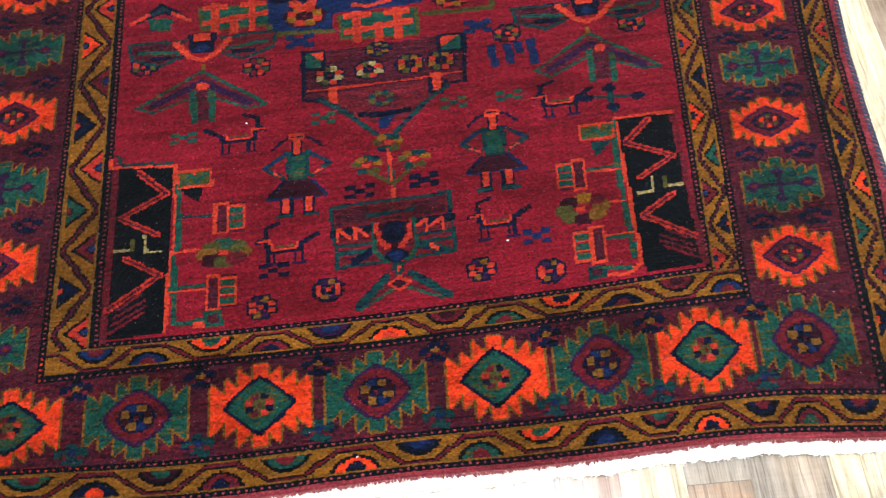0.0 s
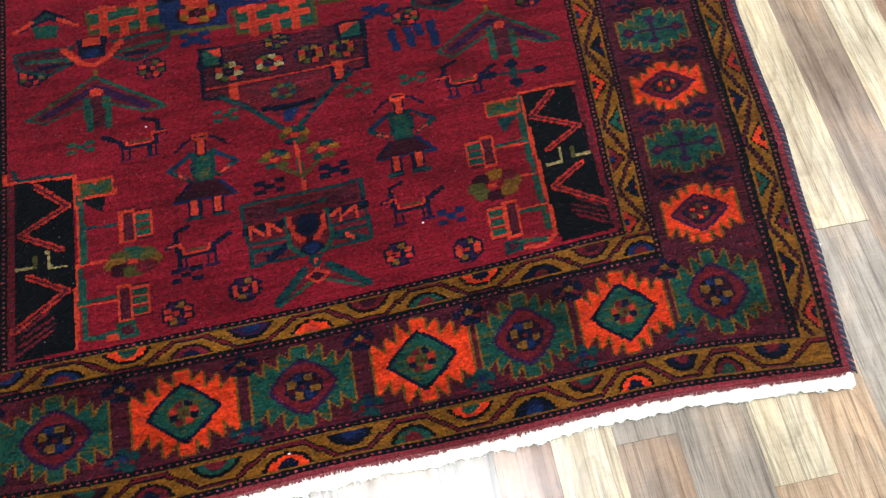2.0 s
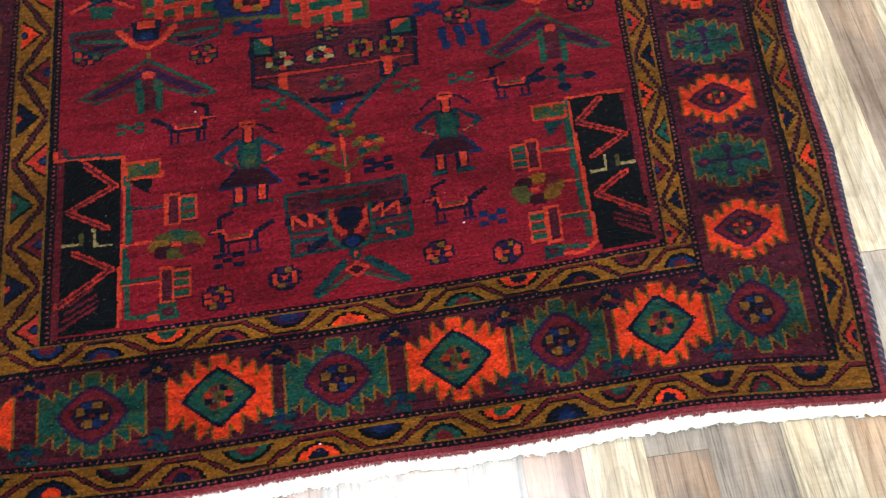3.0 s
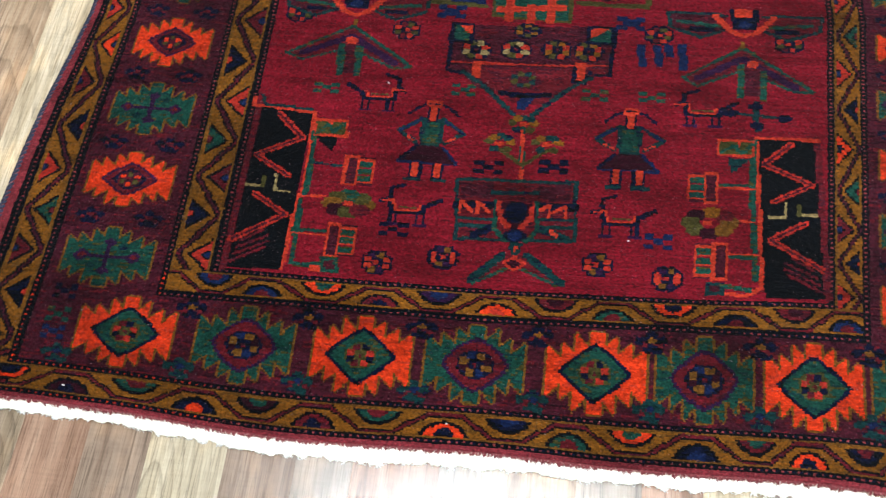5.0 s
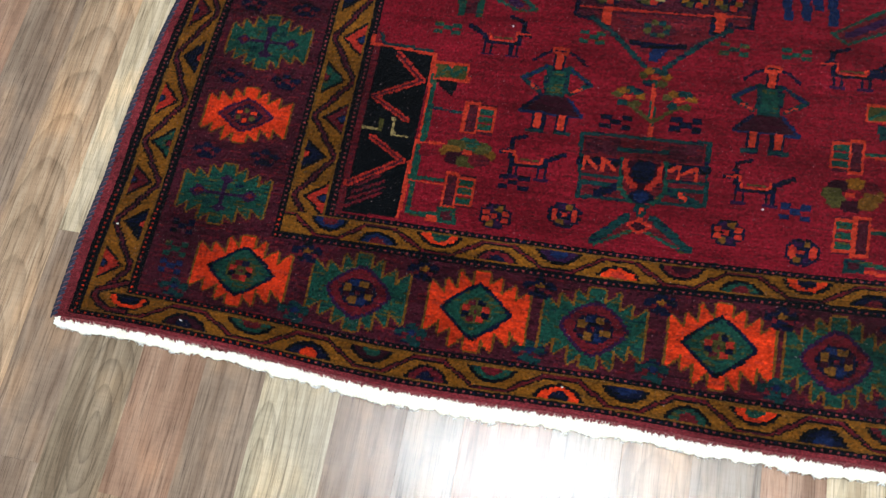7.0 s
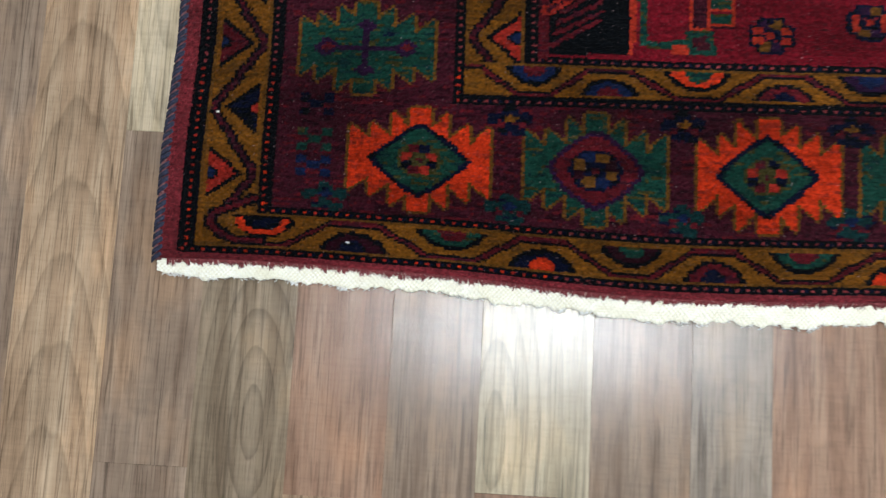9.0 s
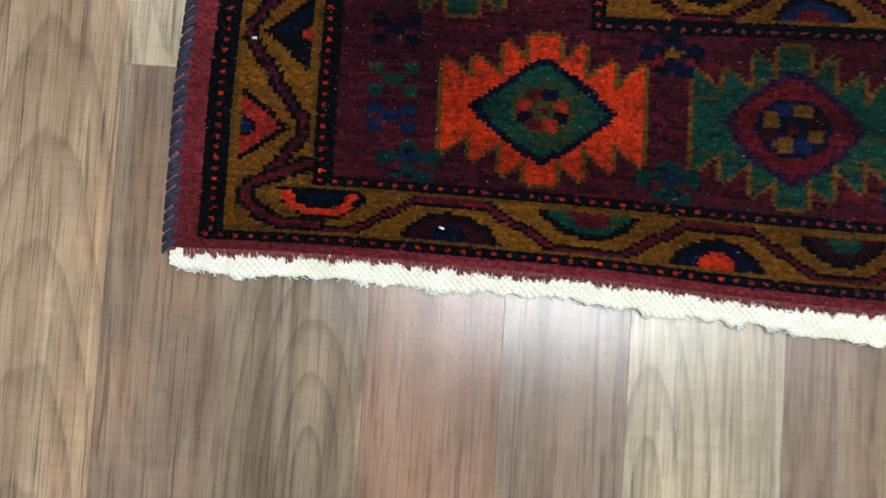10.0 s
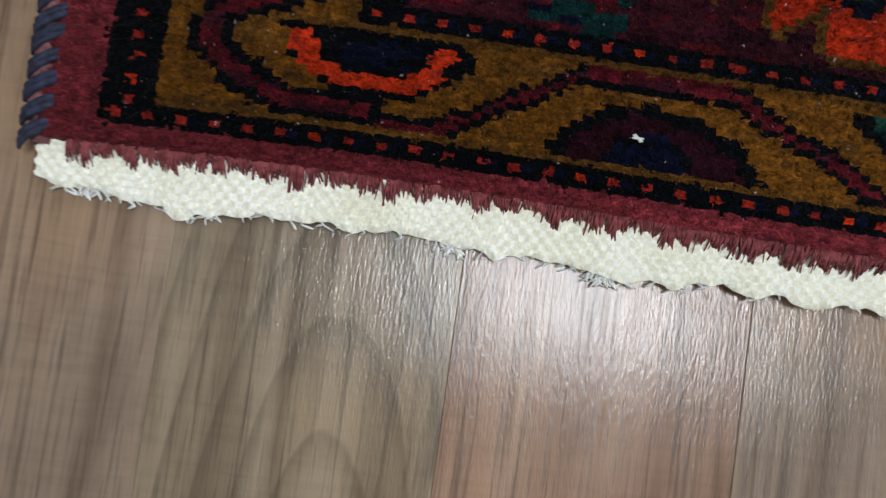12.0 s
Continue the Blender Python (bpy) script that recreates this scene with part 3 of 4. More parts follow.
stroke([(0.9240, 0.3694), (0.8541, 0.3707), (0.8602, 0.2638), (0.8635, 0.1806), (0.8475, 0.1707), (0.8265, 0.1731)], "coral", 0.0048)
stroke([(0.8508, 0.3649), (0.8507, 0.3075), (0.8537, 0.2492), (0.8567, 0.1910)], "green", 0.0068)


def comb(points, teeth, colour="coral"):
    """A small fenced figure: an outlined box with a row of cells beside it."""
    begin("comb_figure")
    a, b = points
    u0, u1, v0, v1 = min(a[0], b[0]), max(a[0], b[0]), min(a[1], b[1]), max(a[1], b[1])
    rect(u0, u1, v0, v1, "maroon")
    m = u0 + (u1 - u0) * (0.42 if teeth > 0 else 0.58)
    lo, hi = (m, u1) if teeth > 0 else (u0, m)
    rect(lo, hi, v0 + 0.006, v1 - 0.006, "red")
    for k in range(3):
        v = v0 + (v1 - v0) * (0.24 + 0.26 * k)
        rect(lo, hi, v - 0.004, v + 0.0035, "green")
        stroke([(lo, v + 0.006), (hi, v + 0.006)], colour)
    x0, x1 = (u0, m) if teeth > 0 else (m, u1)
    stroke([(x0, v0), (x1, v0), (x1, v1), (x0, v1), (x0, v0)], colour, 0.0036)
    stroke([(m, v0 + 0.004), (hi if teeth > 0 else lo, v0 + 0.004), (hi if teeth > 0 else lo, v1 - 0.004), (m, v1 - 0.004)], colour, 0.0032)


begin("corner_figure")
outlined([(0.3496, 0.3660), (0.3877, 0.3672), (0.3900, 0.3464), (0.3528, 0.3453)], "olive", "coral", 0.0036)
stroke([(0.3692, 0.3671), (0.3703, 0.3533)], "coral", 0.0036)
stroke([(0.3557, 0.3482), (0.3673, 0.3612), (0.3733, 0.3503), (0.3858, 0.3632)], "green", 0.0040)
begin("corner_figure")
poly([(0.3548, 0.3433), (0.3793, 0.3444), (0.3776, 0.3227), (0.3627, 0.3335)], "black")
begin("corner_figure")
stroke([(0.3532, 0.3077), (0.3945, 0.3059)], "teal", 0.0040)
begin("corner_figure")
stroke([(0.3517, 0.2628), (0.3783, 0.2650)], "coral", 0.0034)
begin("corner_figure")
stroke([(0.3491, 0.2197), (0.3848, 0.2200)], "green", 0.0052)
stroke([(0.3501, 0.2158), (0.3848, 0.2160)], "coral", 0.0028)
comb(((0.3948, 0.2820), (0.4285, 0.3188)), 1)
comb(((0.3881, 0.1910), (0.4202, 0.2300)), 1)
begin("corner_figure")
for k, c in enumerate(("ochre", "olive", "green", "olive", "ochre", "wine", "olive", "rust")):
    a = 2 * math.pi * k / 8
    cu, cv = (0.4060, 0.2570)
    blob(cu + 0.019 * math.cos(a), cv + 0.011 * math.sin(a), 0.0115, 0.0075, c, 2.5)
blob(*(0.4060, 0.2580), 0.006, 0.003, "coral", 3)
begin("corner_figure")
stroke([(0.3584, 0.1778), (0.3823, 0.1790)], "green", 0.0065)
poly([(0.3743, 0.1789), (0.3873, 0.1790), (0.3884, 0.1710), (0.3754, 0.1710)], "coral")
outlined([(0.3872, 0.1870), (0.4031, 0.1880), (0.4053, 0.1730), (0.3893, 0.1730)], "maroon", "green", 0.0050)

begin("corner_figure")
outlined([(0.8123, 0.3671), (0.8516, 0.3659), (0.8514, 0.3457), (0.8128, 0.3470)], "olive", "coral", 0.0036)
stroke([(0.8354, 0.3659), (0.8354, 0.3538)], "coral", 0.0036)
stroke([(0.8155, 0.3499), (0.8310, 0.3601), (0.8387, 0.3486), (0.8501, 0.3609)], "green", 0.0040)
begin("corner_figure")
poly([(0.8237, 0.3434), (0.8479, 0.3409), (0.8338, 0.3258), (0.8272, 0.3232)], "teal")
begin("corner_figure")
stroke([(0.8150, 0.3058), (0.8509, 0.3055)], "green", 0.0055)
stroke([(0.8152, 0.3028), (0.8532, 0.3013)], "coral", 0.0030)
begin("corner_figure")
stroke([(0.8361, 0.2605), (0.8548, 0.2592)], "coral", 0.0034)
begin("corner_figure")
stroke([(0.8259, 0.2172), (0.8556, 0.2151)], "green", 0.0055)
stroke([(0.8257, 0.2202), (0.8582, 0.2189)], "coral", 0.0030)
comb(((0.7817, 0.2835), (0.8129, 0.3210)), -1)
comb(((0.7915, 0.1900), (0.8247, 0.2322)), -1)
begin("corner_figure")
for k, c in enumerate(("ochre", "rust", "mustard", "wine", "olive", "olive", "wine", "ochre")):
    a = 2 * math.pi * k / 8
    cu, cv = (0.8061, 0.2573)
    blob(cu + 0.021 * math.cos(a), cv + 0.013 * math.sin(a), 0.0105, 0.0070, c, 2.5)
blob(*(0.8031, 0.2575), 0.006, 0.003, "coral", 3)
begin("corner_figure")
outlined([(0.8058, 0.1843), (0.8206, 0.1845), (0.8206, 0.1725), (0.8057, 0.1723)], "maroon", "teal", 0.0050)
stroke([(0.8228, 0.1823), (0.8509, 0.1774)], "green", 0.0060)


def doll_shape(u, v, su=0.86, sv=0.76):
    """A stylised geometric figure: head block, triangular sleeves, skirt, two legs."""
    begin("geometric_figure")
    for s in (-1, 1):
        stroke(place([(0.008, 0.046), (0.020, 0.040), (0.034, 0.026)], u, v, s * su, sv), "navy", 0.0034)
        stroke(place([(0.014, 0.018), (0.044, -0.006), (0.020, -0.024)], u, v, s * su, sv), "teal", 0.0050)
        stroke(place([(0.014, 0.018), (0.044, -0.006)], u, v, s * su, sv), "blue", 0.0022)
        stroke(place([(0.022, -0.022), (0.032, -0.015)], u, v, s * su, sv), "coral", 0.0026)
    poly(place([(-0.015, 0.0195), (0.015, 0.0195), (0.016, -0.012), (0.014, -0.031), (-0.014, -0.031), (-0.016, -0.012)], u, v, su, sv), "teal")
    poly(place([(-0.009, 0.0120), (0.009, 0.0120), (0.010, -0.028), (-0.010, -0.028)], u, v, su, sv), "green")
    poly(place([(-0.017, -0.031), (0.017, -0.031), (0.040, -0.060), (-0.040, -0.060)], u, v, su, sv), "wine")
    stroke(place([(-0.017, -0.031), (-0.040, -0.060)], u, v, su, sv), "navy", 0.0034)
    stroke(place([(-0.040, -0.060), (0.040, -0.062), (0.017, -0.031)], u, v, su, sv), "blue", 0.0030)
    for s in (-1, 1):
        rect(u + s * 0.0125 - 0.0072, u + s * 0.0125 + 0.0072, v - 0.066, v - 0.047, "navy")
        rect(u + s * 0.0125 - 0.0036, u + s * 0.0125 + 0.0036, v - 0.065, v - 0.046, "coral")
        rect(u + s * 0.0145 - 0.0095, u + s * 0.0145 + 0.0095, v - 0.071, v - 0.066, "teal")
    rect(u - 0.0060, u + 0.0060, v + 0.010, v + 0.032, "navy")
    rect(u - 0.0040, u + 0.0040, v + 0.011, v + 0.034, "coral")
    blob(u, v + 0.0350, 0.0100, 0.0056, "coral", 2.5)
    stroke(place([(-0.006, 0.047), (0.006, 0.047)], u, v, su, sv), "navy", 0.0022)


doll_shape(*(0.4879, 0.3632))
doll_shape(*(0.7135, 0.3663))


def beast(u, v, s, body="navy", sv=0.72):
    """A long-necked four-legged woven animal."""
    begin("animal_motif")
    stroke(place([(-0.026, 0.012), (-0.016, 0.020), (-0.016, 0.036), (0.002, 0.044)], u, v, s * 0.86, sv), body, 0.0048)
    stroke(place([(-0.016, 0.024), (-0.012, -0.004), (0.030, -0.004), (0.032, 0.006), (0.052, 0.020)], u, v, s * 0.86, sv), body, 0.0056)
    for a in (-0.012, -0.004, 0.022, 0.031):
        stroke(place([(a, -0.004), (a, -0.027)], u, v, s * 0.86, sv), body, 0.0032)
        stroke(place([(a - 0.003, -0.027), (a + 0.003, -0.027)], u, v, s * 0.86, sv), "purple", 0.0026)
    stroke(place([(-0.026, 0.014), (-0.010, 0.016), (-0.007, -0.002), (0.024, -0.002), (0.026, 0.008)], u, v, s * 0.86, sv), "coral", 0.0027)
    stroke(place([(-0.002, 0.004), (0.020, 0.004)], u, v, s * 0.86, sv), "olive", 0.0024)


beast(*(0.4651, 0.2550), 1)
beast(*(0.7016, 0.2550), 1)
beast(*(0.4279, 0.4047), -1)
beast(*(0.7865, 0.4052), 1)
begin("small_blossom")
for c, p in (("navy", (0.4608, 0.2290)), ("navy", (0.5582, 0.3168)), ("navy", (0.6309, 0.3209)), ("blue", (0.7511, 0.2315))):
    check(*p, c)
for p in ((0.5191, 0.4206), (0.6711, 0.4229), (0.7358, 0.4235), (0.3569, 0.4125)):
    check(*p, "green", 0.0066, 0.0052)
for p in ((0.4478, 0.1870), (0.5199, 0.1990), (0.6870, 0.2004), (0.7629, 0.1881)):
    flower(*p)
for p in ((0.3052, 0.5208), (0.4414, 0.5045), (0.7404, 0.5170), (0.8903, 0.5115)):
    flower(*p, ("brick", "olive", "rust"))

# the vase and its garden
VASE = (0.5954, 0.2388)[0]
begin("vase_garden")
outlined([(0.5247, 0.2990), (0.6571, 0.3013), (0.6609, 0.2272), (0.5310, 0.2230)], "rust", "teal", 0.0045)
poly([(0.5288, 0.2940), (0.5657, 0.2970), (0.5704, 0.2770), (0.5304, 0.2740)], "maroon")
poly([(0.6164, 0.2974), (0.6533, 0.2984), (0.6534, 0.2774), (0.6173, 0.2774)], "maroon")
stroke([(0.5662, 0.2840), (0.6169, 0.2854)], "teal", 0.0060)
stroke([(0.5287, 0.2650), (0.5678, 0.2680)], "navy", 0.0110)
stroke([(0.6187, 0.2684), (0.6568, 0.2693)], "navy", 0.0110)
for k in range(2):
    a, b = (0.5319, 0.2560), (0.5648, 0.2690)
    stroke([(a[0] + k * 0.019, a[1]), (a[0] + k * 0.019, a[1] + 0.014), (a[0] + k * 0.019 + 0.013, a[1] + 0.003)], "coral", 0.0038)
    a = (0.6241, 0.2572)
    stroke([(a[0] + k * 0.018 - 0.008, a[1] + 0.004), (a[0] + k * 0.018 + 0.006, a[1] + 0.013), (a[0] + k * 0.018 + 0.006, a[1])], "coral", 0.0038)
for y in (384, 396):
    stroke([(VASE - 0.066, (0.5439, 0.2490)[1] - (y - 384) * 0.00072), (VASE - 0.022, (0.5439, 0.2490)[1] - (y - 384) * 0.00072)], "teal", 0.0045)
    stroke([(VASE + 0.022, (0.6371, 0.2519)[1] - (y - 384) * 0.00072), (VASE + 0.064, (0.6371, 0.2519)[1] - (y - 384) * 0.00072)], "teal", 0.0045)
stroke([(0.5515, 0.2290), (0.5688, 0.2400)], "navy", 0.0090)
stroke([(0.6249, 0.2392), (0.6509, 0.2295)], "teal", 0.0090)
stroke([(0.6328, 0.2390), (0.6410, 0.2318)], "coral", 0.0040)
poly([(0.5725, 0.2720), (0.6136, 0.2725), (0.6164, 0.2524), (0.6052, 0.2406), (0.5855, 0.2399), (0.5733, 0.2520)], "wine")
stroke([(0.5745, 0.2710), (0.5772, 0.2520), (0.5875, 0.2409)], "brick", 0.0052)
stroke([(0.6127, 0.2715), (0.6106, 0.2525), (0.6012, 0.2417)], "brick", 0.0052)
blob(*(0.5945, 0.2608), 0.0115, 0.0130, "navy", 3)
stroke([(0.5705, 0.2740), (0.5719, 0.2380), (0.5852, 0.2249)], "green", 0.0040)
stroke([(0.6164, 0.2744), (0.6190, 0.2384), (0.6088, 0.2246)], "green", 0.0040)
blob(*(0.5958, 0.2308), 0.0130, 0.0090, "navy", 1.6)
blob(*(0.5958, 0.2308), 0.0080, 0.0060, "blue", 1.6)
outlined([(0.5912, 0.2208), (0.6031, 0.2207), (0.5996, 0.2087), (0.5947, 0.2088)], "coral", "teal", 0.0040)
poly([(0.5977, 0.2068), (0.6115, 0.2075), (0.6524, 0.1804), (0.6469, 0.1726), (0.5984, 0.1907), (0.5556, 0.1700), (0.5484, 0.1770), (0.5830, 0.2059)], "rust")
stroke([(0.5849, 0.2069), (0.5514, 0.1740)], "teal", 0.0075)
stroke([(0.5930, 0.1930), (0.5560, 0.1715)], "green", 0.0035)
stroke([(0.6096, 0.2076), (0.6506, 0.1765)], "teal", 0.0075)
stroke([(0.6020, 0.1930), (0.6450, 0.1735)], "green", 0.0035)
outlined([(0.5862, 0.1979), (0.5978, 0.2048), (0.6090, 0.1976), (0.5985, 0.1887)], "wine", "brick", 0.0032)
# the flowering stem
begin("flowering_stem")
stroke([(0.5958, 0.3018), (0.5919, 0.3740)], "green", 0.0060)
stroke([(0.5957, 0.3027), (0.5921, 0.3690)], "coral", 0.0034)
stroke([(0.5940, 0.3216), (0.5670, 0.3415)], "olive", 0.0040)
stroke([(0.5959, 0.3215), (0.6221, 0.3428)], "olive", 0.0040)
for p in ((0.5918, 0.3769), (0.5677, 0.3494), (0.6208, 0.3508)):
    for a, b, c in ((-0.014, 0.002, "olive"), (0.014, 0.002, "mustard"), (0.0, 0.008, "teal"), (-0.007, -0.007, "teal"), (0.009, -0.007, "olive"),
                    (-0.008, 0.007, "mustard"), (0.009, 0.007, "teal")):
        blob(p[0] + a * 0.9, p[1] + b * 1.1, 0.0056, 0.0042, c, 2.5)
    blob(p[0], p[1], 0.0052, 0.0030, "coral")

# hipped roofs on posts, and crosses
for apex, l0, l1, r0, r1, post, dot in (
        ((0.3762, 0.5065), (0.2987, 0.4594), (0.3194, 0.4517), (0.4531, 0.4492), (0.4320, 0.4453), ((0.3659, 0.4758), (0.3674, 0.4353), (0.3872, 0.4739), (0.3887, 0.4344)), (0.3764, 0.4838)),
        ((0.8377, 0.5034), (0.7698, 0.4556), (0.7857, 0.4432), (0.9184, 0.4396), (0.8968, 0.4383), ((0.8363, 0.4743), (0.8359, 0.4311), (0.8614, 0.4661), (0.8618, 0.4268)), (0.8491, 0.4788))):
    begin("roof_motif")
    foot = (apex[0] + 0.001, apex[1] - 0.034)
    outlined([apex, r0, r1, foot, l1, l0], "rust", "green", 0.0036)
    mid = (apex[0], apex[1] - 0.016)
    stroke([((l0[0] + l1[0]) / 2 + 0.010, (l0[1] + l1[1]) / 2 + 0.006), mid, ((r0[0] + r1[0]) / 2 - 0.010, (r0[1] + r1[1]) / 2 + 0.006)], "purple", 0.0085)
    rect(post[0][0], post[3][0], post[1][1], foot[1] + 0.004, "maroon")
    stroke([post[0], post[1]], "green", 0.0085)
    stroke([post[2], post[3]], "green", 0.0085)
    blob(*dot, 0.0075, 0.0055, "coral", 2.5)
    rect(apex[0] - 0.003, apex[0] + 0.003, apex[1], apex[1] + 0.010, "ochre")
begin("cross_motif")
stroke([(0.8227, 0.4057), (0.8898, 0.3991)], "teal", 0.0045)
stroke([(0.8538, 0.4201), (0.8559, 0.3837)], "teal", 0.0075)
for p in ((0.8255, 0.4056), (0.8860, 0.3993), (0.8532, 0.4161), (0.8556, 0.3878)):
    blob(*p, 0.0090, 0.0060, "navy", 1.5)
for a, b in (((0.7200, 0.4965), (0.7224, 0.4725)), ((0.7387, 0.4981), (0.7422, 0.4731)), ((0.7508, 0.4999), (0.7535, 0.4879)), ((0.7667, 0.5006), (0.7706, 0.4706))):
    begin("blue_mark")
    stroke([a, b], "blue", 0.0100)

# the panel with four rosettes over a dark pediment
begin("rosette_panel")
poly([(0.4948, 0.5045), (0.5382, 0.5144), (0.6471, 0.5245), (0.6884, 0.5248), (0.6866, 0.4524), (0.6039, 0.4559), (0.5623, 0.4206), (0.5363, 0.4235), (0.5107, 0.4462), (0.4934, 0.4482)], "maroon")
poly([(0.5113, 0.4591), (0.6905, 0.4682), (0.6414, 0.4256), (0.6107, 0.4064), (0.5752, 0.4067), (0.5447, 0.4304)], "rust")
poly([(0.4954, 0.5184), (0.5390, 0.5194), (0.6259, 0.5150), (0.6604, 0.5223), (0.6885, 0.5238), (0.6880, 0.4623), (0.4952, 0.4542)], "maroon")
for p, c in (((0.5269, 0.4808), "sand"), ((0.5743, 0.4838), "sand"), ((0.6225, 0.4863), "mustard"), ((0.6593, 0.4866), "mustard")):
    rosette(*p, 0.0180, 0.0150, "navy", ("brick", c, "olive"), None, 8)
stroke([(0.4950, 0.4611), (0.5770, 0.4620), (0.6301, 0.4634), (0.6868, 0.4673)], "brick", 0.0028)
outlined([(0.4954, 0.5184), (0.5210, 0.5184), (0.5199, 0.4907), (0.4951, 0.4937)], "green", "navy", 0.0050)
poly([(0.5021, 0.5174), (0.5201, 0.5164), (0.5205, 0.5016)], "coral")
outlined([(0.6585, 0.5233), (0.6875, 0.5239), (0.6869, 0.5000), (0.6586, 0.5005)], "green", "navy", 0.0050)
poly([(0.6604, 0.5213), (0.6829, 0.5229), (0.6603, 0.5055)], "coral")
stroke([(0.4964, 0.5154), (0.4953, 0.4482), (0.5145, 0.4453)], "navy", 0.0050)
stroke([(0.6886, 0.5209), (0.6866, 0.4524), (0.6695, 0.4527)], "navy", 0.0050)
stroke([(0.5304, 0.4581), (0.5299, 0.4433)], "coral", 0.0110)
stroke([(0.6510, 0.4640), (0.6519, 0.4442)], "coral", 0.0110)
stroke([(0.6444, 0.4622), (0.6454, 0.4413), (0.6579, 0.4381), (0.6627, 0.4558)], "navy", 0.0046)
stroke([(0.5950, 0.4164), (0.5879, 0.4027)], "blue", 0.0120)
for s in (-1, 1):
    cu, cv = (0.5901, 0.4175)
    stroke([(cu, cv), (cu + s * 0.028, cv + 0.002)], "navy", 0.0085)
    stroke([(cu + s * 0.01, cv - 0.028), (cu + s * 0.050, cv + 0.012), (cu + s * 0.075, cv + 0.030)], "teal", 0.0050)
rosette(*(0.5873, 0.4402), 0.0170, 0.0130, "maroon", ("olive", "teal"), None, 8)
rosette(*(0.5855, 0.5134), 0.0170, 0.0110, "navy", ("olive", "mustard"), None, 6)

# fretted green panels and the deep blue medallion above
for a, b, c, d in (((0.3699, 0.6043), (0.4577, 0.5994), (0.4586, 0.5668), (0.3747, 0.5697)), ((0.5408, 0.5708), (0.6347, 0.5713), (0.6347, 0.5297), (0.5432, 0.5332))):
    begin("fretted_panel")
    outlined([a, b, c, d], "green", "olive", 0.0040)
    cu, cv = (a[0] + c[0]) / 2, (a[1] + c[1]) / 2
    wide = c[0] - a[0]
    for colour, t in (("coral", 0.0100), ("brick", 0.0034)):
        stroke([(cu - 0.40 * wide, cv - 0.006), (cu + 0.40 * wide, cv + 0.002)], colour, t)
        for f in (-0.28, 0.24):
            stroke([(cu + f * wide, cv - 0.020), (cu + f * wide, cv + 0.022)], colour, t)
            stroke([(cu + (f - 0.10) * wide, cv + 0.019), (cu + (f + 0.13) * wide, cv + 0.019)], colour, t)
        stroke([(cu, cv - 0.022), (cu, cv)], colour, t)
begin("blue_medallion")
poly([(0.4539, 0.5510), (0.5324, 0.5480), (0.5342, 0.5747), (0.6403, 0.5791), (0.742, 0.70), (0.40, 0.70), (0.4548, 0.6053)], "blue")
poly([(0.46, 0.60), (0.76, 0.60), (0.80, HALF), (0.40, HALF)], "navy")
stroke([(0.4558, 0.5648), (0.4577, 0.5520), (0.5324, 0.5480)], "olive", 0.0080)
stroke([(0.6441, 0.5612), (0.6768, 0.5598), (0.7244, 0.5601), (0.7272, 0.5690)], "olive", 0.0080)
rosette(*(0.4993, 0.5757), 0.0250, 0.0180, "wine", ("mustard", "brick"), None, 8)
rosette(*(0.6787, 0.5816), 0.0230, 0.0150, "wine", ("mustard", "brick"), None, 8)
stroke([(0.4870, 0.5974), (0.4965, 0.5885), (0.5088, 0.5964)], "coral", 0.0100)
stroke([(0.5587, 0.5866), (0.5756, 0.5826), (0.6038, 0.5884)], "coral", 0.0060)
for p in ((0.4921, 0.5362), (0.7067, 0.5335)):
    check(*p, "blue", 0.0072, 0.0066)
    blob(*p, 0.010, 0.006, "blue")

# winged vessels beside the panel
for p, s in (((0.3748, 0.5411), 1), ((0.8386, 0.5396), 1)):
    begin("vessel_motif")
    for k in (-1, 1):
        poly(place([(0.022, 0.014), (0.090, 0.016), (0.086, -0.008), (0.050, -0.022), (0.024, -0.010)], p[0], p[1], k), "maroon" if k < 0 else "rust")
        stroke(place([(0.022, 0.014), (0.090, 0.016), (0.086, -0.008), (0.050, -0.022), (0.024, -0.010)], p[0], p[1], k), "teal", 0.0045)
        stroke(place([(0.030, -0.004), (0.076, 0.002)], p[0], p[1], k), "green", 0.0060)
        stroke(place([(0.040, -0.010), (0.060, -0.010)], p[0], p[1], k), "navy", 0.0080)
        stroke(place([(0.034, 0.012), (0.014, -0.012), (0.0, -0.018)], p[0], p[1], k), "coral", 0.0060)
    poly(place([(-0.018, 0.024), (0.018, 0.024), (0.014, -0.008), (-0.014, -0.008)], p[0], p[1]), "navy")
    rect(p[0] - 0.012, p[0] + 0.010, p[1] + 0.012, p[1] + 0.024, "coral")
    blob(p[0], p[1], 0.008, 0.006, "blue")
begin("roof_motif")
outlined([(0.3226, 0.6170), (0.3584, 0.5895), (0.3265, 0.6041), (0.2923, 0.5910)], "teal", "navy", 0.0045)
stroke([(0.2864, 0.5900), (0.3070, 0.6020)], "coral", 0.0050)
stroke([(0.3371, 0.6012), (0.3593, 0.5875)], "coral", 0.0050)
poly([(0.3070, 0.5951), (0.3371, 0.5933), (0.3362, 0.5735), (0.3109, 0.5753)], "green")

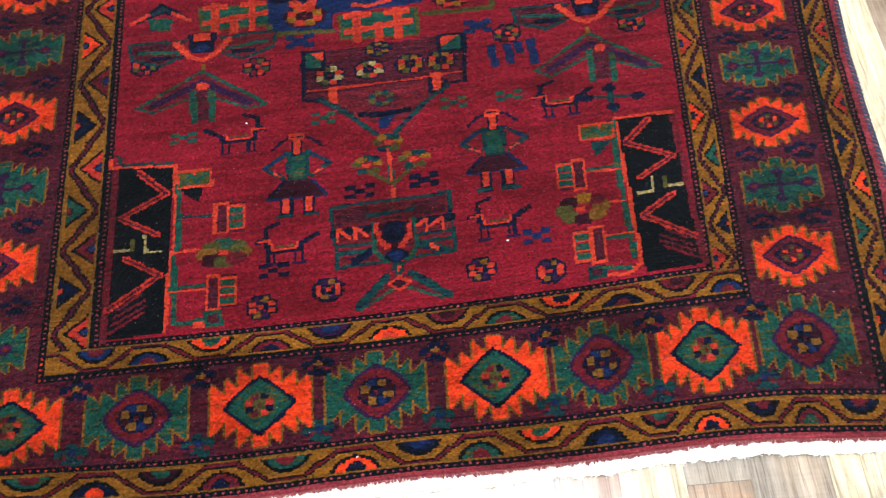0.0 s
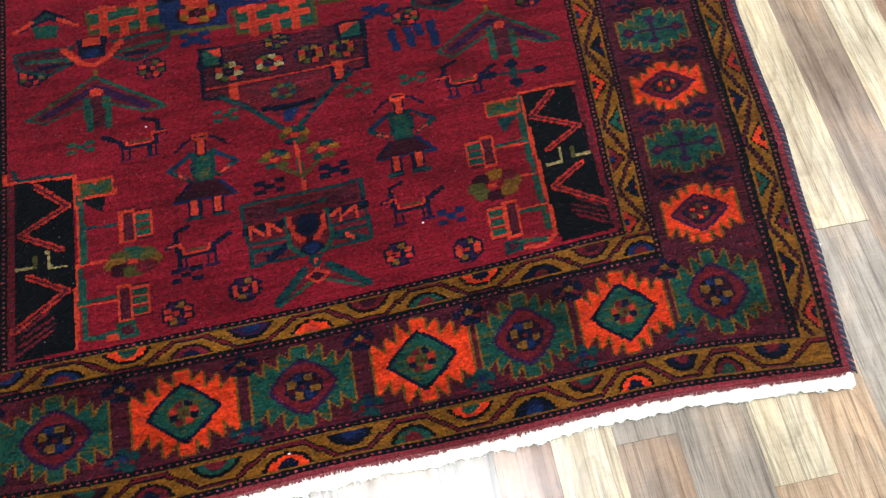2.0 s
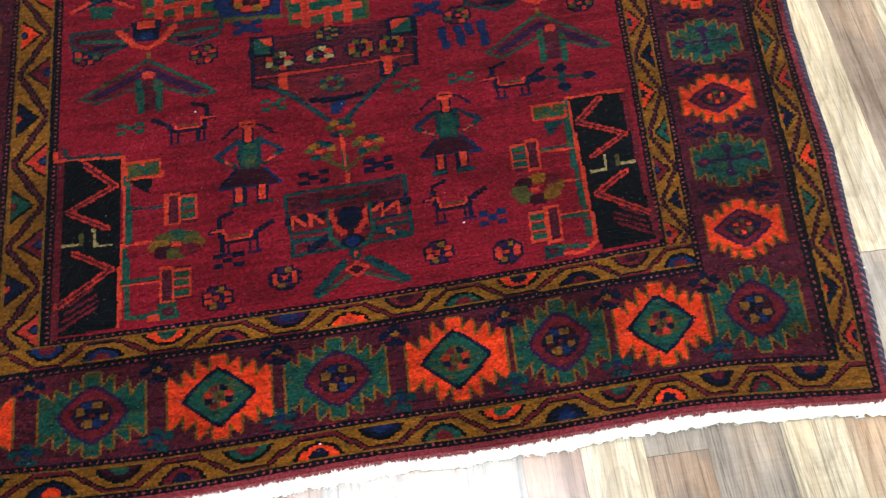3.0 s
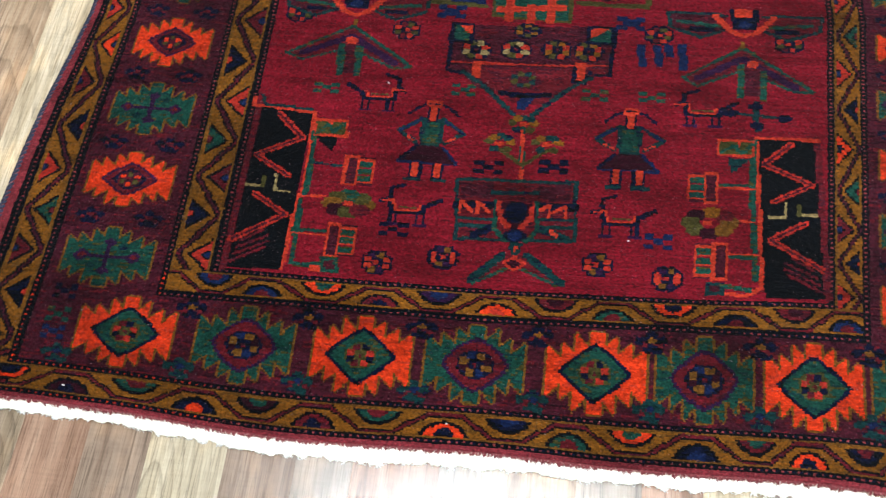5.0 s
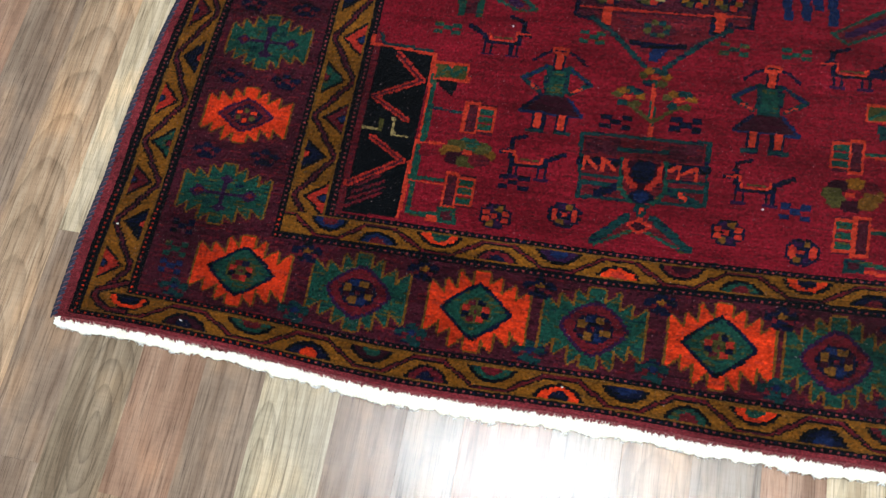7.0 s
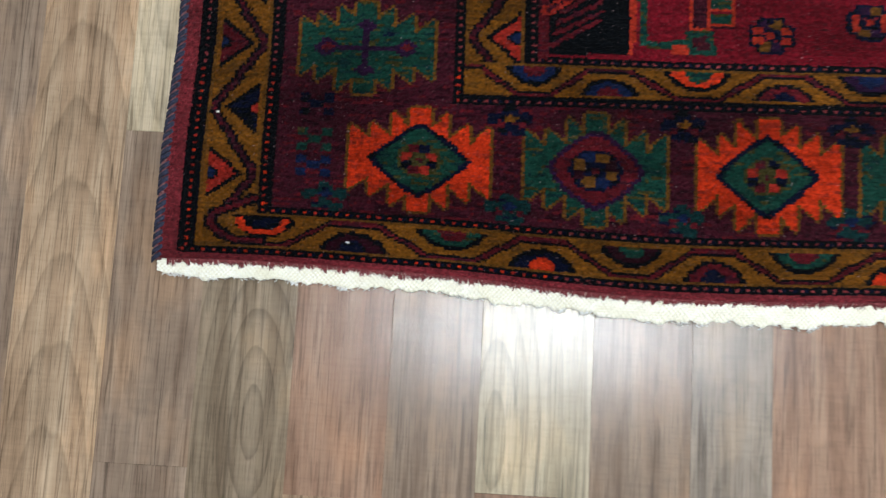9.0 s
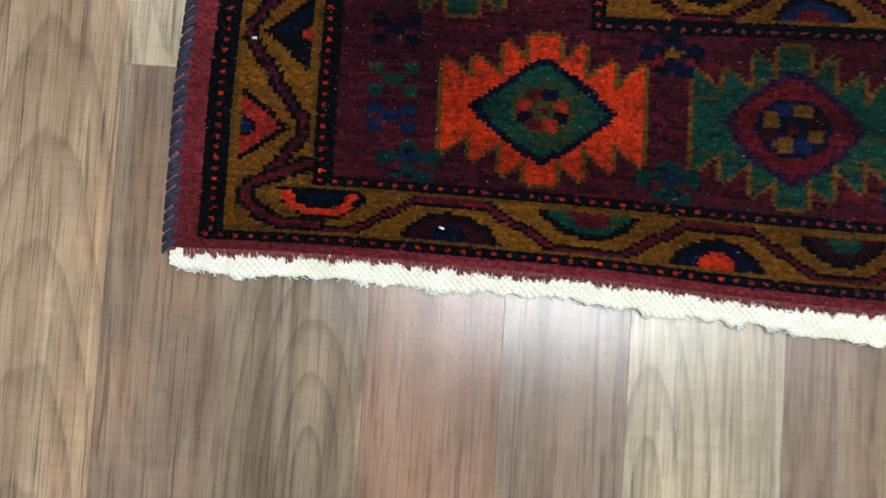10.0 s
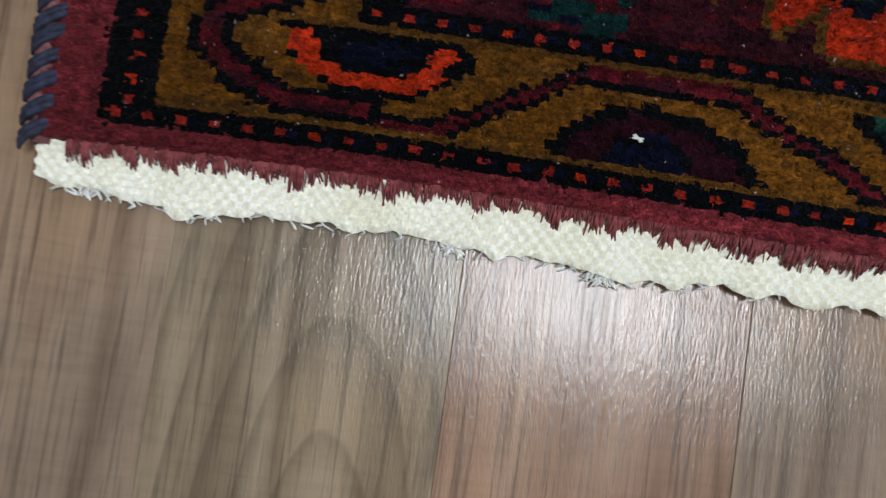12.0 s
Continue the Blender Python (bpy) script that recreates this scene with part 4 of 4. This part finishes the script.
# uneven yarn lots: short runs of a neighbouring shade, along the rows
lots = np.random.RandomState(29).uniform(0, 1, (NV, NU + 4))
lots = (lots[:, :-4] + lots[:, 1:-3] + lots[:, 2:-2] + lots[:, 3:-1] + lots[:, 4:]) / 5
plain = dye.copy()
for shade, turn_to, share in (("red", "rust", 0.27), ("green", "teal", 0.33), ("maroon", "wine", 0.36), ("orange", "coral", 0.36), ("mustard", "ochre", 0.38),
                              ("teal", "navy", 0.34), ("rust", "maroon", 0.38), ("navy", "black", 0.40)):
    dye[(plain == NAMES.index(shade)) & (lots < share)] = NAMES.index(turn_to)
dye[(plain == NAMES.index("green")) & (lots > 0.66)] = NAMES.index("olive")
dye[(plain == NAMES.index("maroon")) & (lots > 0.66)] = NAMES.index("rust")

# ---- knots to meshes ----
RUG_TOP = 0.0085


def lift(u, v):
    """Height of the pile over the floor: gentle folds, most of them along the free end."""
    near_end = np.exp(-np.clip(v, 0, 9) / 0.06)
    z = 0.0022 * near_end * (np.sin(u * 21.0 + 0.6) ** 2) + 0.0010 * np.sin(u * 9.0 + v * 5.0) + 0.0008 * np.sin(v * 17.0 - u * 4.0)
    return z - 0.0008 * np.exp(-((v) / 0.01) ** 2)


def rug_mesh(name, us, vs, dyes, cells, parent, rough):
    """One part of the pile: the knots in cells, as a relief of uneven tufts."""
    rs = np.random.RandomState(5)
    uu, vv = np.meshgrid(us, vs)
    ju = rs.uniform(-0.36, 0.36, uu.shape) * np.gradient(us)[None, :] * rough
    jv = rs.uniform(-0.36, 0.36, uu.shape) * np.gradient(vs)[:, None] * rough
    x, y = lie_xy(uu + ju, vv + jv)
    z = RUG_TOP + lift(uu, vv) + rs.uniform(-0.00055, 0.00055, uu.shape) * rough
    z[0, :] -= 0.004
    z[:, 0] -= 0.003
    z[:, -1] -= 0.003
    made = []
    nu = len(us)
    for index, (part_name, mask) in enumerate(cells):
        r, c = np.nonzero(mask)
        if not len(r):
            continue
        quad = np.stack([r * nu + c, r * nu + c + 1, (r + 1) * nu + c + 1, (r + 1) * nu + c], 1)
        used, inv = np.unique(quad, return_inverse=True)
        inv = inv.reshape(quad.shape)
        me = bpy.data.meshes.new(part_name)
        me.vertices.add(len(used))
        me.vertices.foreach_set("co", np.stack([x.ravel()[used], y.ravel()[used], z.ravel()[used]], 1).astype(np.float32).ravel())
        me.loops.add(inv.size)
        me.loops.foreach_set("vertex_index", inv.astype(np.int32).ravel())
        me.polygons.add(len(quad))
        me.polygons.foreach_set("loop_start", np.arange(0, inv.size, 4, dtype=np.int32))
        me.update(calc_edges=True)
        col = dyes[r, c]
        layer = me.color_attributes.new("dye", "FLOAT_COLOR", "CORNER")
        rgba = np.ones((len(quad), 4, 4), np.float32)
        rgba[:, :, :3] = col[:, None, :]
        layer.data.foreach_set("color", rgba.ravel())
        me.materials.append(WOOL)
        me.shade_smooth()
        ob = new(part_name, me)
        ob.parent = parent
        made.append(ob)
    return made


rug = new("rug")
tagged(rug, "hand-knotted red wool rug with geometric motifs and orange medallion border", "rug")
rs = np.random.RandomState(3)
palette = np.array([DYES[n] for n in NAMES])
knots = palette[dye] * rs.uniform(0.78, 1.22, (NV, NU, 1)) * (1 + 0.10 * rs.uniform(-1, 1, (NV, 1, 1)))
knots = np.clip(knots, 0, 0.95)
# finer tufts near the corner that the walk ends at; knot edges are a little uneven everywhere
fine_u = np.concatenate([np.arange(0, 176, 0.5), np.arange(176, NU + 1)])
fine_v = np.concatenate([np.arange(0, 104, 0.5), np.arange(104, NV + 1)])
us, vs = fine_u * KNOT_U, fine_v * KNOT_V
cu, cv = np.meshgrid((fine_u[1:] + fine_u[:-1]) / 2, (fine_v[1:] + fine_v[:-1]) / 2)
ci = np.clip((cu + rs.uniform(-0.27, 0.27, cu.shape)).astype(int), 0, NU - 1)
ri = np.clip((cv + rs.uniform(-0.27, 0.27, cv.shape)).astype(int), 0, NV - 1)
tufts = knots[ri, ci] * rs.uniform(0.80, 1.20, (*cu.shape, 1))
owner = piece[cv.astype(int), cu.astype(int)]
merged = {}
for k, n in enumerate(PIECES):
    merged.setdefault(n if n in ("field", "border", "outer_edge") else f"{n}/{k}", []).append(k)
cells = [(n.split("/")[0], np.isin(owner, ks)) for n, ks in merged.items()]
rug_mesh("pile", us, vs, tufts, cells, rug, 1.0)
# the far half repeats the near one, turned about the middle
far_dyes = knots[::-2, ::2][:NV // 2, :NU // 2]
far_u = np.linspace(0, NU * KNOT_U, far_dyes.shape[1] + 1)
far_v = NV * KNOT_V + np.arange(far_dyes.shape[0] + 1) * KNOT_V * 2
rug_mesh("far_pile", far_u, far_v, far_dyes, [("far_pile", np.ones(far_dyes.shape[:2], bool))], rug, 0.6)


def sheet(name, us, vs, z_of, mat, parent, label=""):
    uu, vv = np.meshgrid(us, vs)
    x, y = lie_xy(uu, vv)
    z = z_of(uu, vv)
    verts = np.stack([x, y, z], -1).reshape(-1, 3).tolist()
    n = len(us)
    faces = [(r * n + c, r * n + c + 1, (r + 1) * n + c + 1, (r + 1) * n + c) for r in range(len(vs) - 1) for c in range(n - 1)]
    return mesh_object(name, verts, faces, mat, parent, label, smooth=True)


# backing: a thin slab with closed sides under the pile
EDGE = 2 * NV * KNOT_V
bu = np.concatenate([[0.0], np.linspace(0.0, NU * KNOT_U, 120), [NU * KNOT_U]])
bv = np.concatenate([[0.0], np.linspace(0.0, EDGE, 160), [EDGE]])
uu, vv = np.meshgrid(bu, bv)


def backing_z(u, v):
    z = 0.0035 + lift(u, v)
    z[0, :] = z[-1, :] = 0.0006
    z[:, 0] = z[:, -1] = 0.0006
    return z


sheet("backing", bu, bv, backing_z, WARP_BACK, rug, "dark red woven backing")


# white flatweave end with its ragged edge
def ragged(u):
    wide = np.interp(u, (0.0, 0.04, 0.20, 0.30, 0.45, 0.70, 0.85, 1.12), (0.0085, 0.0130, 0.0125, 0.0145, 0.0165, 0.0140, 0.0145, 0.0140))
    return wide + 0.0010 * np.sin(u * 57) + 0.0008 * np.sin(u * 173 + 1) + 0.0006 * np.sin(u * 411)


PICK = 0.0009
fu = np.arange(0, WIDTH, PICK)
fw = np.linspace(1, 0, 17)
rs = np.random.RandomState(11)
fray = ragged(fu) + np.interp(fu, np.linspace(0, WIDTH, 400), rs.uniform(-0.0012, 0.0012, 400))
uu = np.tile(fu, (len(fw), 1))
vv = 0.0035 - fw[:, None] * (fray[None, :] + 0.0035)
x, y = lie_xy(uu, np.maximum(vv, -0.02))
i, j = np.meshgrid(np.arange(len(fu)), np.arange(len(fw)))
weave = np.where((i // 2 + j // 2) % 2 == 0, 0.00085, -0.0003) + rs.uniform(-0.0001, 0.0001, uu.shape)
z = 0.0033 + weave + lift(uu, vv) * 0.8 + 0.0016 * (1 - fw[:, None])
z[0, :] -= 0.0006
verts = np.stack([x, y, z], -1).reshape(-1, 3).tolist()
n = len(fu)
faces = [(r * n + c, r * n + c + 1, (r + 1) * n + c + 1, (r + 1) * n + c) for r in range(len(fw) - 1) for c in range(n - 1)]
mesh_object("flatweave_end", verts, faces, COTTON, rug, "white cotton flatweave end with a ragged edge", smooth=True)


def floor_point(u, v, z):
    a, b = lie_xy(np.array(u), np.array(v))
    return (float(a), float(b), z)


runs, heart = [], 0.02
for k in range(900):
    clump = k % 3 == 0
    u = random.uniform(0.002, WIDTH - 0.002) if not clump or k < 3 else heart + random.gauss(0, 0.0016)
    if k % 60 == 0:
        heart = random.uniform(0.01, WIDTH - 0.01)
    v = -float(np.interp(u, fu, fray)) + random.uniform(0.0, 0.0012)
    z = 0.0022 + float(lift(np.array(u), np.array(v))) * 0.8
    length, drift, curl = random.uniform(0.0006, 0.0022) * (1.7 if clump else 1), random.uniform(-0.003, 0.003), random.uniform(-0.0012, 0.0012)
    pts = [floor_point(u + drift * t + curl * math.sin(4 * t), v - length * t, max(0.0006, z - 0.0012 * t)) for t in (0, 0.25, 0.5, 0.75, 1.0)]
    runs.append((pts, random.uniform(0.00018, 0.00042)))
f = tubes("fringe", LINT, rug, runs, 0.0003, "short frayed white cotton warp ends")
tagged(f, kind="stuff")

# standing wool nap on the corner that is seen from a hand's width
rs = np.random.RandomState(17)
count = 60000
nu_, nv_ = rs.uniform(0.007, 0.46, count), rs.uniform(0.001, 0.15, count)
tone = knots[np.clip((nv_ / KNOT_V).astype(int), 0, NV - 1), np.clip((nu_ / KNOT_U).astype(int), 0, NU - 1)] * rs.uniform(0.55, 1.7, (count, 1))
foot = RUG_TOP - 0.0004 + lift(nu_, nv_)
angle, tall = rs.uniform(0, 2 * math.pi, count), rs.uniform(0.0009, 0.0019, count)
lean_u, lean_v = rs.uniform(-0.0011, 0.0011, count), rs.uniform(-0.0017, 0.0005, count)
corner_rows = []
for k in range(3):
    a = angle + k * 2 * math.pi / 3
    x, y = lie_xy(nu_ + 0.00034 * np.cos(a), nv_ + 0.00034 * np.sin(a))
    corner_rows.append(np.stack([x, y, foot], 1))
x, y = lie_xy(nu_ + lean_u, nv_ + lean_v)
corner_rows.append(np.stack([x, y, foot + tall], 1))
nap_verts = np.stack(corner_rows, 1).reshape(-1, 3)
base4 = np.arange(count)[:, None] * 4
nap_tris = np.stack([base4 + np.array([[0, 1, 3]]), base4 + np.array([[1, 2, 3]]), base4 + np.array([[2, 0, 3]])], 1).reshape(-1, 3)
me = bpy.data.meshes.new("nap")
me.vertices.add(len(nap_verts))
me.vertices.foreach_set("co", nap_verts.astype(np.float32).ravel())
me.loops.add(nap_tris.size)
me.loops.foreach_set("vertex_index", nap_tris.astype(np.int32).ravel())
me.polygons.add(len(nap_tris))
me.polygons.foreach_set("loop_start", np.arange(0, nap_tris.size, 3, dtype=np.int32))
me.update(calc_edges=True)
layer = me.color_attributes.new("dye", "FLOAT_COLOR", "CORNER")
rgba = np.ones((count, 9, 4), np.float32)
rgba[:, :, :3] = np.clip(tone, 0, 0.95)[:, None, :]
layer.data.foreach_set("color", rgba.ravel())
me.materials.append(WOOL)
me.shade_smooth()
nap = new("nap", me)
nap.parent = rug
tagged(nap, "standing wool fibres of the pile", kind="stuff")

# fuzz of pile hanging over the white end
shag = [random.random() ** 2 for _ in range(501)]
runs = []
for k in range(7600):
    u = random.uniform(0.008, WIDTH - 0.008)
    z = RUG_TOP - 0.0025 + float(lift(np.array(u), np.array(0.0)))
    length = random.uniform(0.0016, 0.0042) + 0.0030 * shag[int(u / WIDTH * 500)]
    drift = random.uniform(-0.0016, 0.0016)
    runs.append(([floor_point(u + drift * t, 0.0012 - length * t, z + 0.0010 - 0.0030 * t * t) for t in (0, 0.5, 1.0)], random.uniform(0.00016, 0.00034)))
FUZZ = thread("edge_wool", (0.13, 0.020, 0.024), (0.30, 0.065, 0.070))
f = tubes("pile_edge", FUZZ, rug, runs, 0.0005, "shaggy dull red pile edge", sides=4)
tagged(f, kind="stuff")

# overcast side cords: a wool core wrapped by slanting navy and brown stitches
for side in (0, 1):
    base = 0.0010 if side == 0 else WIDTH - 0.0010
    core = [floor_point(base, v, 0.0050 + float(lift(np.array(base), np.array(v)))) for v in np.arange(-0.001, EDGE, 0.01)]
    tubes("side_cord", BROWN_YARN, rug, [core], 0.0040, "brown wool side cord", sides=8)
    runs = []
    for k in range(int(0.9 / 0.0060)):
        v0 = 0.001 + k * 0.0060 + random.uniform(-0.0006, 0.0006)
        for strand in range(2):
            v = v0 + strand * 0.0018
            arc = []
            for t in np.linspace(-1.25, 1.25, 6):
                z = 0.0050 + float(lift(np.array(base), np.array(v))) + 0.0043 * math.cos(t)
                arc.append(floor_point(base + 0.0043 * math.sin(t), v + 0.0030 * t * (1 if side == 0 else -1), max(0.001, z)))
            runs.append((arc, random.uniform(0.0009, 0.0012)))
    tubes("overcast_stitching", NAVY_YARN, rug, runs, 0.0008, "navy overcast stitching on the side cord", sides=5)

# loose white lint caught in the pile
for p in ((0.0374, 0.1159), (0.4295, 0.4235), (0.7187, 0.2304), (0.5455, 0.0266), (1.1435, 0.1126), (0.1405, 0.0205)):
    bits = []
    for k in range(3):
        z = RUG_TOP + 0.0014 + float(lift(np.array(p[0]), np.array(p[1])))
        a = random.uniform(0, 6.28)
        bits.append([floor_point(p[0] + 0.0015 * t * math.cos(a), p[1] + 0.0012 * t * math.sin(a), z + 0.0004 * t) for t in (-1, 0, 1)])
    ob = tubes("lint", LINT, None, bits, 0.00035)
    tagged(ob, "tiny tuft of white lint on the rug", "lint", group="lint on the rug")

# ---- the floor: laminate strips, each with its own bevelled edges ----
floor = new("floor")
tagged(floor, "wood-effect laminate floor of narrow mixed brown strips", "floor", kind="structure")
boxes("underlay", SUBFLOOR, floor, (X0, X1, Y0, Y1, -0.03, -0.0022))
STRIP, SLANT = 0.0705, 0.022
TONES = [CREAM, TAN, ROSE, BROWN, ASH, OAK, ARCHED, SWEPT]


def strip_mesh(width, length, mat):
    g, h, d = 0.00005, 0.00025, 0.008
    w, l = width - g, length - g
    v = [(g, g, -d), (w, g, -d), (w, l, -d), (g, l, -d), (g, g, -h * 0.5), (w, g, -h * 0.5), (w, l, -h * 0.5), (g, l, -h * 0.5),
         (g + h * 0.6, g + h * 0.6, 0), (w - h * 0.6, g + h * 0.6, 0), (w - h * 0.6, l - h * 0.6, 0), (g + h * 0.6, l - h * 0.6, 0)]
    f = [(0, 1, 5, 4), (1, 2, 6, 5), (2, 3, 7, 6), (3, 0, 4, 7), (4, 5, 9, 8), (5, 6, 10, 9), (6, 7, 11, 10), (7, 4, 8, 11), (8, 9, 10, 11)]
    me = bpy.data.meshes.new("floor_strip")
    me.from_pydata(v, [], f)
    me.materials.append(mat)
    return me


# strips that the walk passes: the near edge across the floor, then tones from the window-less wall on, with the joints between them
KNOWN = [
    (-0.4600, ROSE, 0.52, TAN), (-0.3890, BROWN, 0.49, TAN), (-0.3180, TAN, 0.53, ROSE), (-0.2475, TAN, 0.05, ROSE), (-0.1770, BROWN, 0.62, ASH),
    (-0.1060, TAN, 0.70, ROSE), (-0.0345, BROWN, -0.147, BROWN, 0.098, CREAM), (0.0340, ARCHED, 0.30, BROWN), (0.1045, TAN, -0.165, ROSE, 0.35, TAN),
    (0.1755, BROWN, 0.40, ASH), (0.2415, ROSE, -0.159, SWEPT, 0.45, TAN), (0.3225, BROWN, 0.20, TAN), (0.3940, ASH, 0.30, ROSE), (0.4520, ROSE, 0.35, BROWN),
    (0.5390, ASH, 0.30, TAN), (0.6080, TAN, 0.25, ASH), (0.6750, ASH, 0.42, CREAM), (0.7400, ROSE, 0.20, ASH), (0.8000, CREAM, 0.33, ASH),
    (0.8650, BROWN, -0.052, ASH), (0.9300, ASH, 0.30, TAN), (1.0095, TAN, -0.126, CREAM), (1.0780, TAN, 0.30, BROWN), (1.1430, ASH, 0.130, CREAM),
    (1.2270, ASH, 0.08, BROWN), (1.2970, TAN, 0.12, CREAM), (1.3675, TAN, 0.34, ROSE), (1.4380, ROSE, -0.10, TAN)]
columns = [(row[0], nxt[0] - row[0] if nxt else STRIP, row) for row, nxt in zip(KNOWN, KNOWN[1:] + [None])]
x = KNOWN[0][0] - STRIP
while x > X0 - 0.1:
    columns.append((x, STRIP, None))
    x -= STRIP
x = KNOWN[-1][0] + STRIP
while x < X1 + 0.1:
    columns.append((x, STRIP, None))
    x += STRIP
cache = {}
strip_random = random.Random(21)
laid = []
turn = Matrix.Rotation(-SLANT, 4, "Z")
for x0, wide, row in columns:
    length = strip_random.choice((0.72, 0.84, 0.96))
    if row:
        joints, tones = list(row[2::2]), list(row[1::2])
    else:
        joints, tones = [strip_random.uniform(-0.3, 0.5)], [strip_random.choice(TONES[:6]) for _ in range(2)]
    joints = [min(joints[0] - 0.6, -0.6 - (0 if tones[0] is ARCHED else strip_random.uniform(0.0, 0.4)))] + joints
    while joints[0] > Y0:
        joints.insert(0, joints[0] - length)
        tones.insert(0, strip_random.choice(TONES[:6]))
    while joints[-1] < Y1:
        joints.append(joints[-1] + length)
        tones.append(strip_random.choice(TONES[:6]))
    for low, high, tone in zip(joints, joints[1:], tones):
        v0, v1 = max(low, Y0), min(high, Y1)
        x = x0 + SLANT * v0
        if v1 - v0 > 0.02 and x > X0 - 0.03 and x + wide < X1 + 0.03:
            laid.append((math.hypot(x - 0.5, max(abs((v0 + v1) / 2 - 0.1) - 0.3, 0)), round(wide, 4), round(v1 - v0, 3), tone, Matrix.Translation((x, v0, 0)) @ turn))
laid.sort(key=lambda item: item[0])
for _, wide, span, tone, m in laid[:290]:
    key = (wide, span, tone.name)
    if key not in cache:
        cache[key] = strip_mesh(wide, span, tone)
    ob = new("floor_strip", cache[key])
    ob.parent = floor
    ob.matrix_basis = m
verts, faces, slots = [], [], []
for _, wide, span, tone, m in laid[290:]:
    key = (wide, span, tone.name)
    if key not in cache:
        cache[key] = strip_mesh(wide, span, tone)
    src = cache[key]
    base = len(verts)
    verts += [tuple(m @ v.co) for v in src.vertices]
    faces += [tuple(base + i for i in p.vertices) for p in src.polygons]
    slots += [TONES.index(tone)] * len(src.polygons)
rest = mesh_object("outer_floor_strips", verts, faces, TONES[0], floor)
for tone in TONES[1:]:
    rest.data.materials.append(tone)
rest.data.polygons.foreach_set("material_index", slots)
tagged(rest, "remaining laminate strips toward the walls", kind="stuff")
